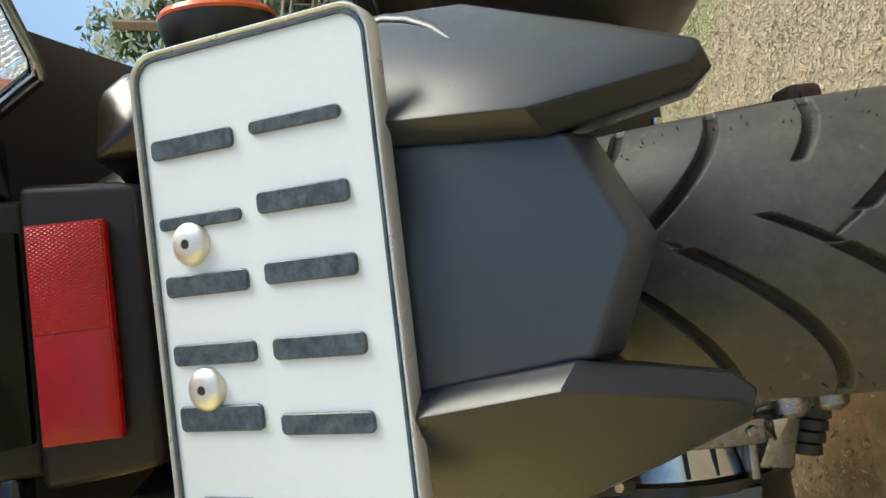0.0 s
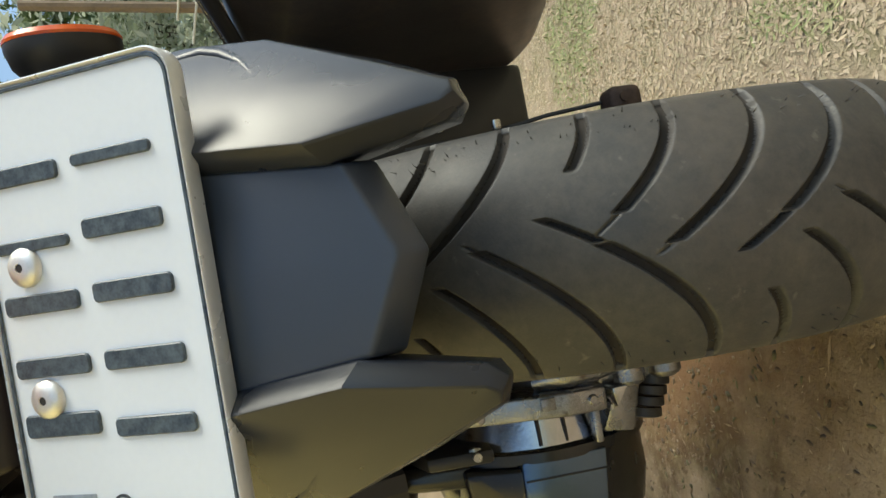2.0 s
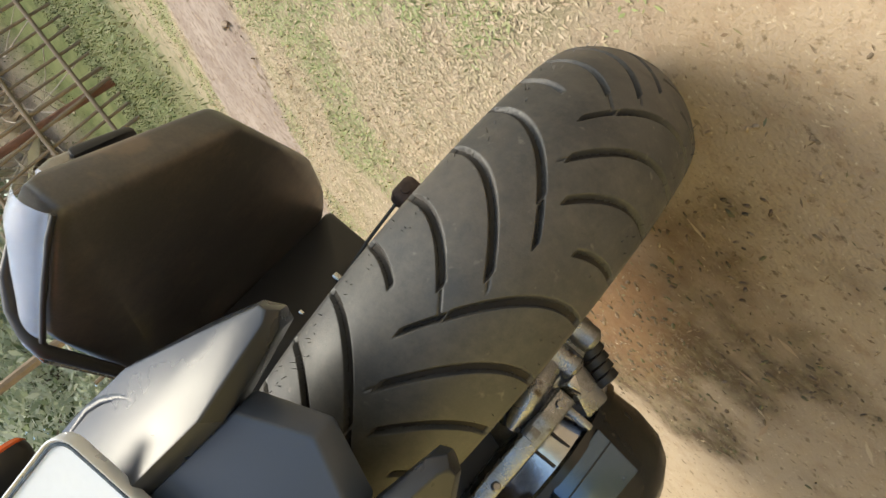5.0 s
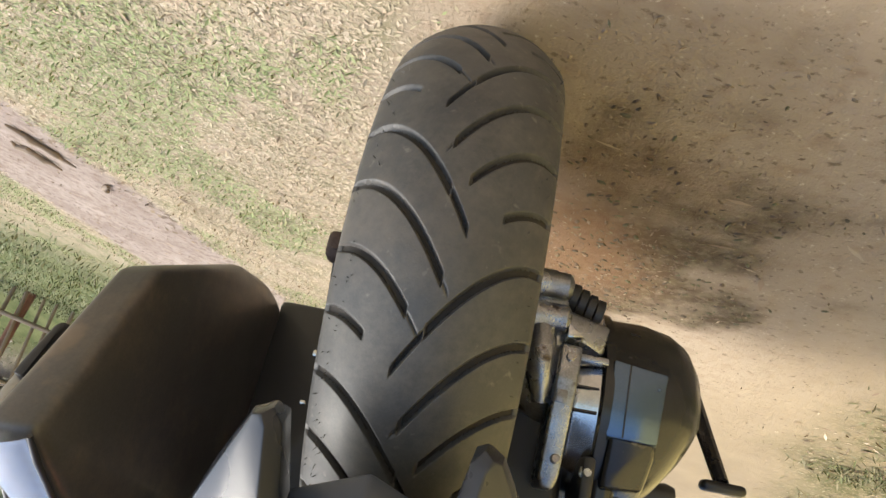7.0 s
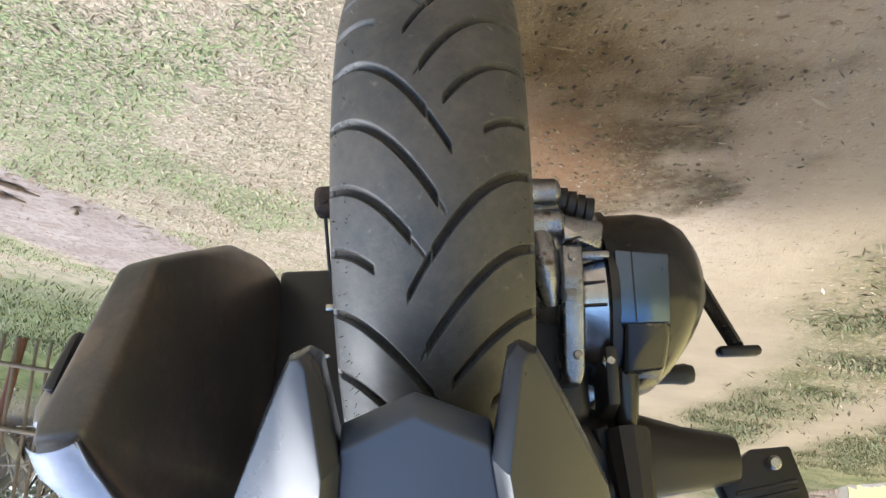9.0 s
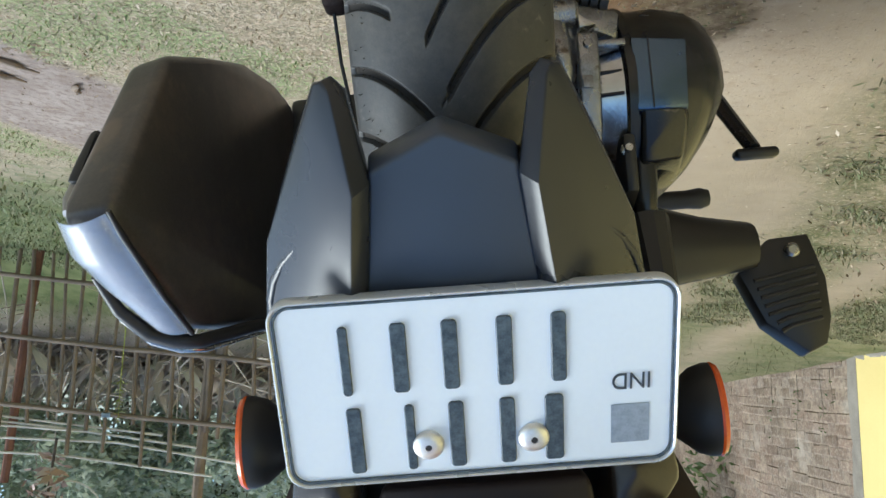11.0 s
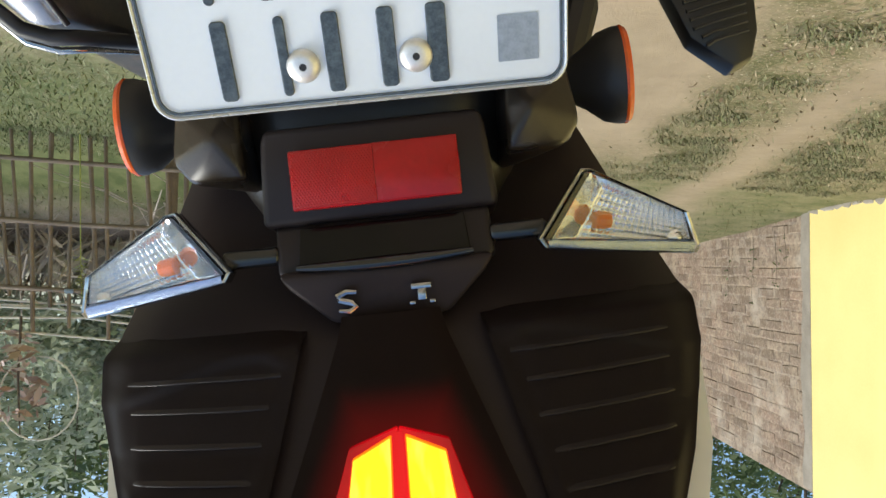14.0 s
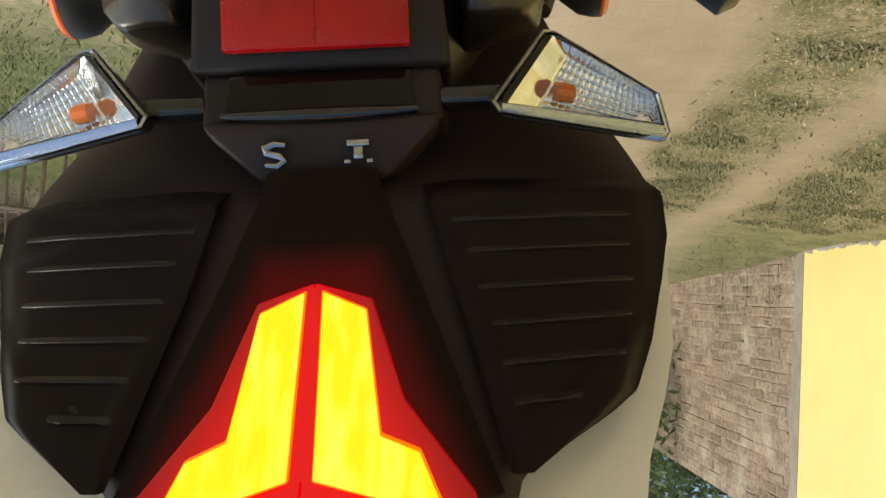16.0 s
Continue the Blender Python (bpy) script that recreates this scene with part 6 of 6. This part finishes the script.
box(bm, (-0.1088, -0.0470, 0.2360), (0.008, 0.002, 0.0095), bevel=0.0004)
part("cast_mark", bm, CASTING, drive)
bm = hull([(-0.134, -0.028, 0.272), (-0.1435, -0.028, 0.272), (-0.134, -0.022, 0.316), (-0.1435, -0.022, 0.316), (-0.131, 0.02, 0.27), (-0.146, 0.02, 0.27), (-0.131, 0.02, 0.326), (-0.146, 0.02, 0.326)], 0.003)
part("upper_lug", bm, PLASTIC, drive)
bm = bmesh.new()
lathe(bm, [(0, 0.0055), (0.004, 0.0055), (0.005, 0.003), (0.010, 0.003)], axis((-0.1375, -0.020, 0.2835), (0, -1, 0)), 8)
part("bolt", bm, STEEL, drive)
for k in range(4):
    bm = bmesh.new()
    lathe(bm, [(0, 0.0118), (0.0056, 0.0122), (0.0064, 0.0108)], axis((-0.110 - 0.0068 * k, -0.012 - 0.001 * k, 0.1480 + 0.0036 * k), (-1, 0, 0.2)), 16)
    part("ribbed_cap", bm, PLASTIC, drive)
bm = bmesh.new()
tube(bm, [(-0.13, 0.0, 0.33), (-0.15, 0.02, 0.40)], [0.006, 0.006], 8)
part("breather_hose", bm, PLASTIC, drive, "black rubber hose")

# kick starter
kick = new("kick_starter")
kick.parent = scooter
bm = bmesh.new()
tube(bm, [(-0.215, 0.20, 0.140), (-0.262, 0.196, 0.146), (-0.278, 0.19, 0.158), (-0.282, 0.15, 0.205), (-0.286, 0.108, 0.255)], [0.011, 0.011, 0.010, 0.008, 0.007], 10)
part("lever", bm, CASE, kick)
bm = bmesh.new()
box(bm, (-0.287, 0.108, 0.2590), (0.041, 0.015, 0.010), m=Matrix(), bevel=0.0046, seg=4)
part("pedal", bm, FOOT, kick)
bm = bmesh.new()
lathe(bm, [(0, 0.012), (0.06, 0.011), (0.075, 0.013), (0.085, 0.010), (0.088, 0.002)], axis((-0.218, 0.30, 0.256), (-1, 0, 0)), 14)
part("stand_arm", bm, PLASTIC, scooter, "black arm of the stand")

# folded footrest on the left side
peg = new("footrest")
peg.parent = scooter
peg["label"] = "folded pillion footrest with a ribbed rubber pad"
bm = bmesh.new()
loft(bm, [[(x, 0.03 + r * 0.8 * math.cos(2 * math.pi * k / 14), zc + r * math.sin(2 * math.pi * k / 14)) for k in range(14)] for x, zc, r in ((-0.115, 0.352, 0.040), (-0.165, 0.353, 0.034), (-0.2, 0.356, 0.026), (-0.238, 0.357, 0.0195), (-0.2415, 0.357, 0.018), (-0.243, 0.357, 0.012))])
part("arm", bm, FOOT, peg, smooth=50)
pad = [(-0.2620, 0.050, 0.3490), (-0.2960, 0.050, 0.3470), (-0.3055, 0.050, 0.3850), (-0.3050, 0.050, 0.4180), (-0.2985, 0.050, 0.4395), (-0.2825, 0.050, 0.4460), (-0.2510, 0.050, 0.4190), (-0.2340, 0.050, 0.3760)]
bm = prism(bmesh.new(), pad, (0, 0.020, 0.004), 0.0025)
part("pad", bm, FOOT, peg)
for k in range(7):
    z = 0.384 + 0.0072 * k
    bm = bmesh.new()
    x0 = -0.2415 - 0.28 * (z - 0.384) * (1 if z < 0.42 else 1.4)
    tube(bm, [(x0 - 0.004, 0.049, z), (-0.270, 0.0485, z - 0.004), (-0.2965, 0.049, z - 0.009)], 0.0017, 6)
    part("rib", bm, PLASTIC, peg)
bm = bmesh.new()
lathe(bm, [(0, 0.006), (0.004, 0.006), (0.006, 0.004), (0.006, 0.0005)], axis((-0.2795, 0.050, 0.3605), (0, -1, 0)), 14)
part("screw", bm, STEEL, peg)
bm = bmesh.new()
tube(bm, [(-0.150, 0.0, 0.335), (-0.150, -0.02, 0.41), (-0.126, -0.03, 0.475)], [0.018, 0.013, 0.012], 10)
part("footrest_bracket", bm, PLASTIC, scooter, "black bracket under the tail")

# body mass behind the tail: tunnel and inner guard
bm = hull([(XB + s * x, y, z) for s in (1, -1) for x, y, z in ((0.06, -0.05, 0.43), (0.07, -0.09, 0.46), (0.09, 0.0, 0.56), (0.09, 0.40, 0.60), (0.07, 0.40, 0.36), (0.055, 0.02, 0.415))], 0.008)
part("under_seat_body", bm, PLASTIC, scooter, "black inner bodywork")

# bricks of the bare wall, the nearest as pieces of their own
BRICK = mat("weathered_brick", (0.27, 0.195, 0.135), (0.16, 0.115, 0.08), 0.9, scale=14, fine=120, bump=0.7, dist=0.005)


def weathered(m, vary):
    """Stains that run on over bricks and joints: pale lime smears, brown damp higher up, tan splashed earth at the foot."""
    N, L = m.node_tree.nodes, m.node_tree.links
    pb = N["Principled BSDF"]
    g = N.new("ShaderNodeNewGeometry")
    col = pb.inputs["Base Color"].links[0].from_socket

    def stain(col, scale, lo, hi, tone, most):
        q = N.new("ShaderNodeTexNoise")
        q.inputs["Scale"].default_value, q.inputs["Detail"].default_value, q.inputs["Roughness"].default_value = scale, 7, 0.65
        L.new(g.outputs["Position"], q.inputs["Vector"])
        r = N.new("ShaderNodeMapRange")
        r.inputs["From Min"].default_value, r.inputs["From Max"].default_value, r.inputs["To Max"].default_value = lo, hi, most
        L.new(q.outputs["Fac"], r.inputs["Value"])
        x = N.new("ShaderNodeMix")
        x.data_type = 'RGBA'
        L.new(r.outputs[0], x.inputs["Factor"])
        L.new(col, x.inputs["A"])
        x.inputs["B"].default_value = (*tone, 1)
        return x.outputs["Result"]

    col = stain(col, 1.3, 0.42, 0.62, (0.25, 0.165, 0.115), 0.85)
    col = stain(col, 5.5, 0.46, 0.66, (0.38, 0.295, 0.205), 0.85)
    col = stain(col, 9.0, 0.48, 0.62, (0.13, 0.095, 0.07), 0.5)
    col = stain(col, 26.0, 0.50, 0.64, (0.15, 0.11, 0.08), 0.75)
    col = stain(col, 2.1, 0.54, 0.68, (0.46, 0.40, 0.32), 0.6)
    col = stain(col, 38.0, 0.50, 0.62, (0.46, 0.38, 0.27), 0.4)
    if vary:
        oi, hv, mr = N.new("ShaderNodeObjectInfo"), N.new("ShaderNodeHueSaturation"), N.new("ShaderNodeMapRange")
        mr.inputs["To Min"].default_value, mr.inputs["To Max"].default_value = 0.88, 1.12
        L.new(oi.outputs["Random"], mr.inputs["Value"])
        L.new(mr.outputs[0], hv.inputs["Value"])
        L.new(col, hv.inputs["Color"])
        col = hv.outputs[0]
    L.new(col, pb.inputs["Base Color"])


weathered(BRICK, True)
weathered(MORTAR, False)
rnd = random.Random(41)
meshes = []
for k in range(5):
    bm = bmesh.new()
    box(bm, (0, 0, 0), (0.11, 0.233 - 0.003 * k, 0.075), bevel=0.006, seg=1)
    for v in bm.verts:
        v.co += Vector((rnd.uniform(-0.004, 0.004), rnd.uniform(-0.009, 0.009), rnd.uniform(-0.007, 0.007)))
    meshes.append(finish(bm, "brick", BRICK, 40))
rest_v, rest_f = [], []
for row in range(27):
    z = 0.10 + 0.083 * row
    if z > WALL_TOP - 0.03:
        break
    for n in range(44):
        y = WALL_Y + 0.13 + 0.243 * n + (0.12 if row % 2 else 0)
        x = WALL_X - 0.104 + rnd.uniform(-0.003, 0.002)
        if n < 12:
            ob = new("brick", meshes[rnd.randrange(5)])
            ob.parent = wall_root
            ob.matrix_basis = pose(x, y, z + rnd.uniform(-0.004, 0.004), rnd.uniform(-1.2, 1.2), 0, rnd.uniform(-0.7, 0.7))
        else:
            k = len(rest_v)
            for sx in (-0.055, 0.055):
                for sy in (-0.112, 0.112):
                    for sz in (-0.035, 0.035):
                        rest_v.append((x + sx, y + sy, z + sz))
            rest_f += [(k, k + 1, k + 3, k + 2), (k + 4, k + 6, k + 7, k + 5), (k, k + 4, k + 5, k + 1), (k + 2, k + 3, k + 7, k + 6), (k, k + 2, k + 6, k + 4), (k + 1, k + 5, k + 7, k + 3)]
me = bpy.data.meshes.new("far_bricks")
me.from_pydata(rest_v, [], rest_f)
me.materials.append(BRICK)
ob = tagged(new("far_bricks", me), kind="stuff")
ob.parent = wall_root
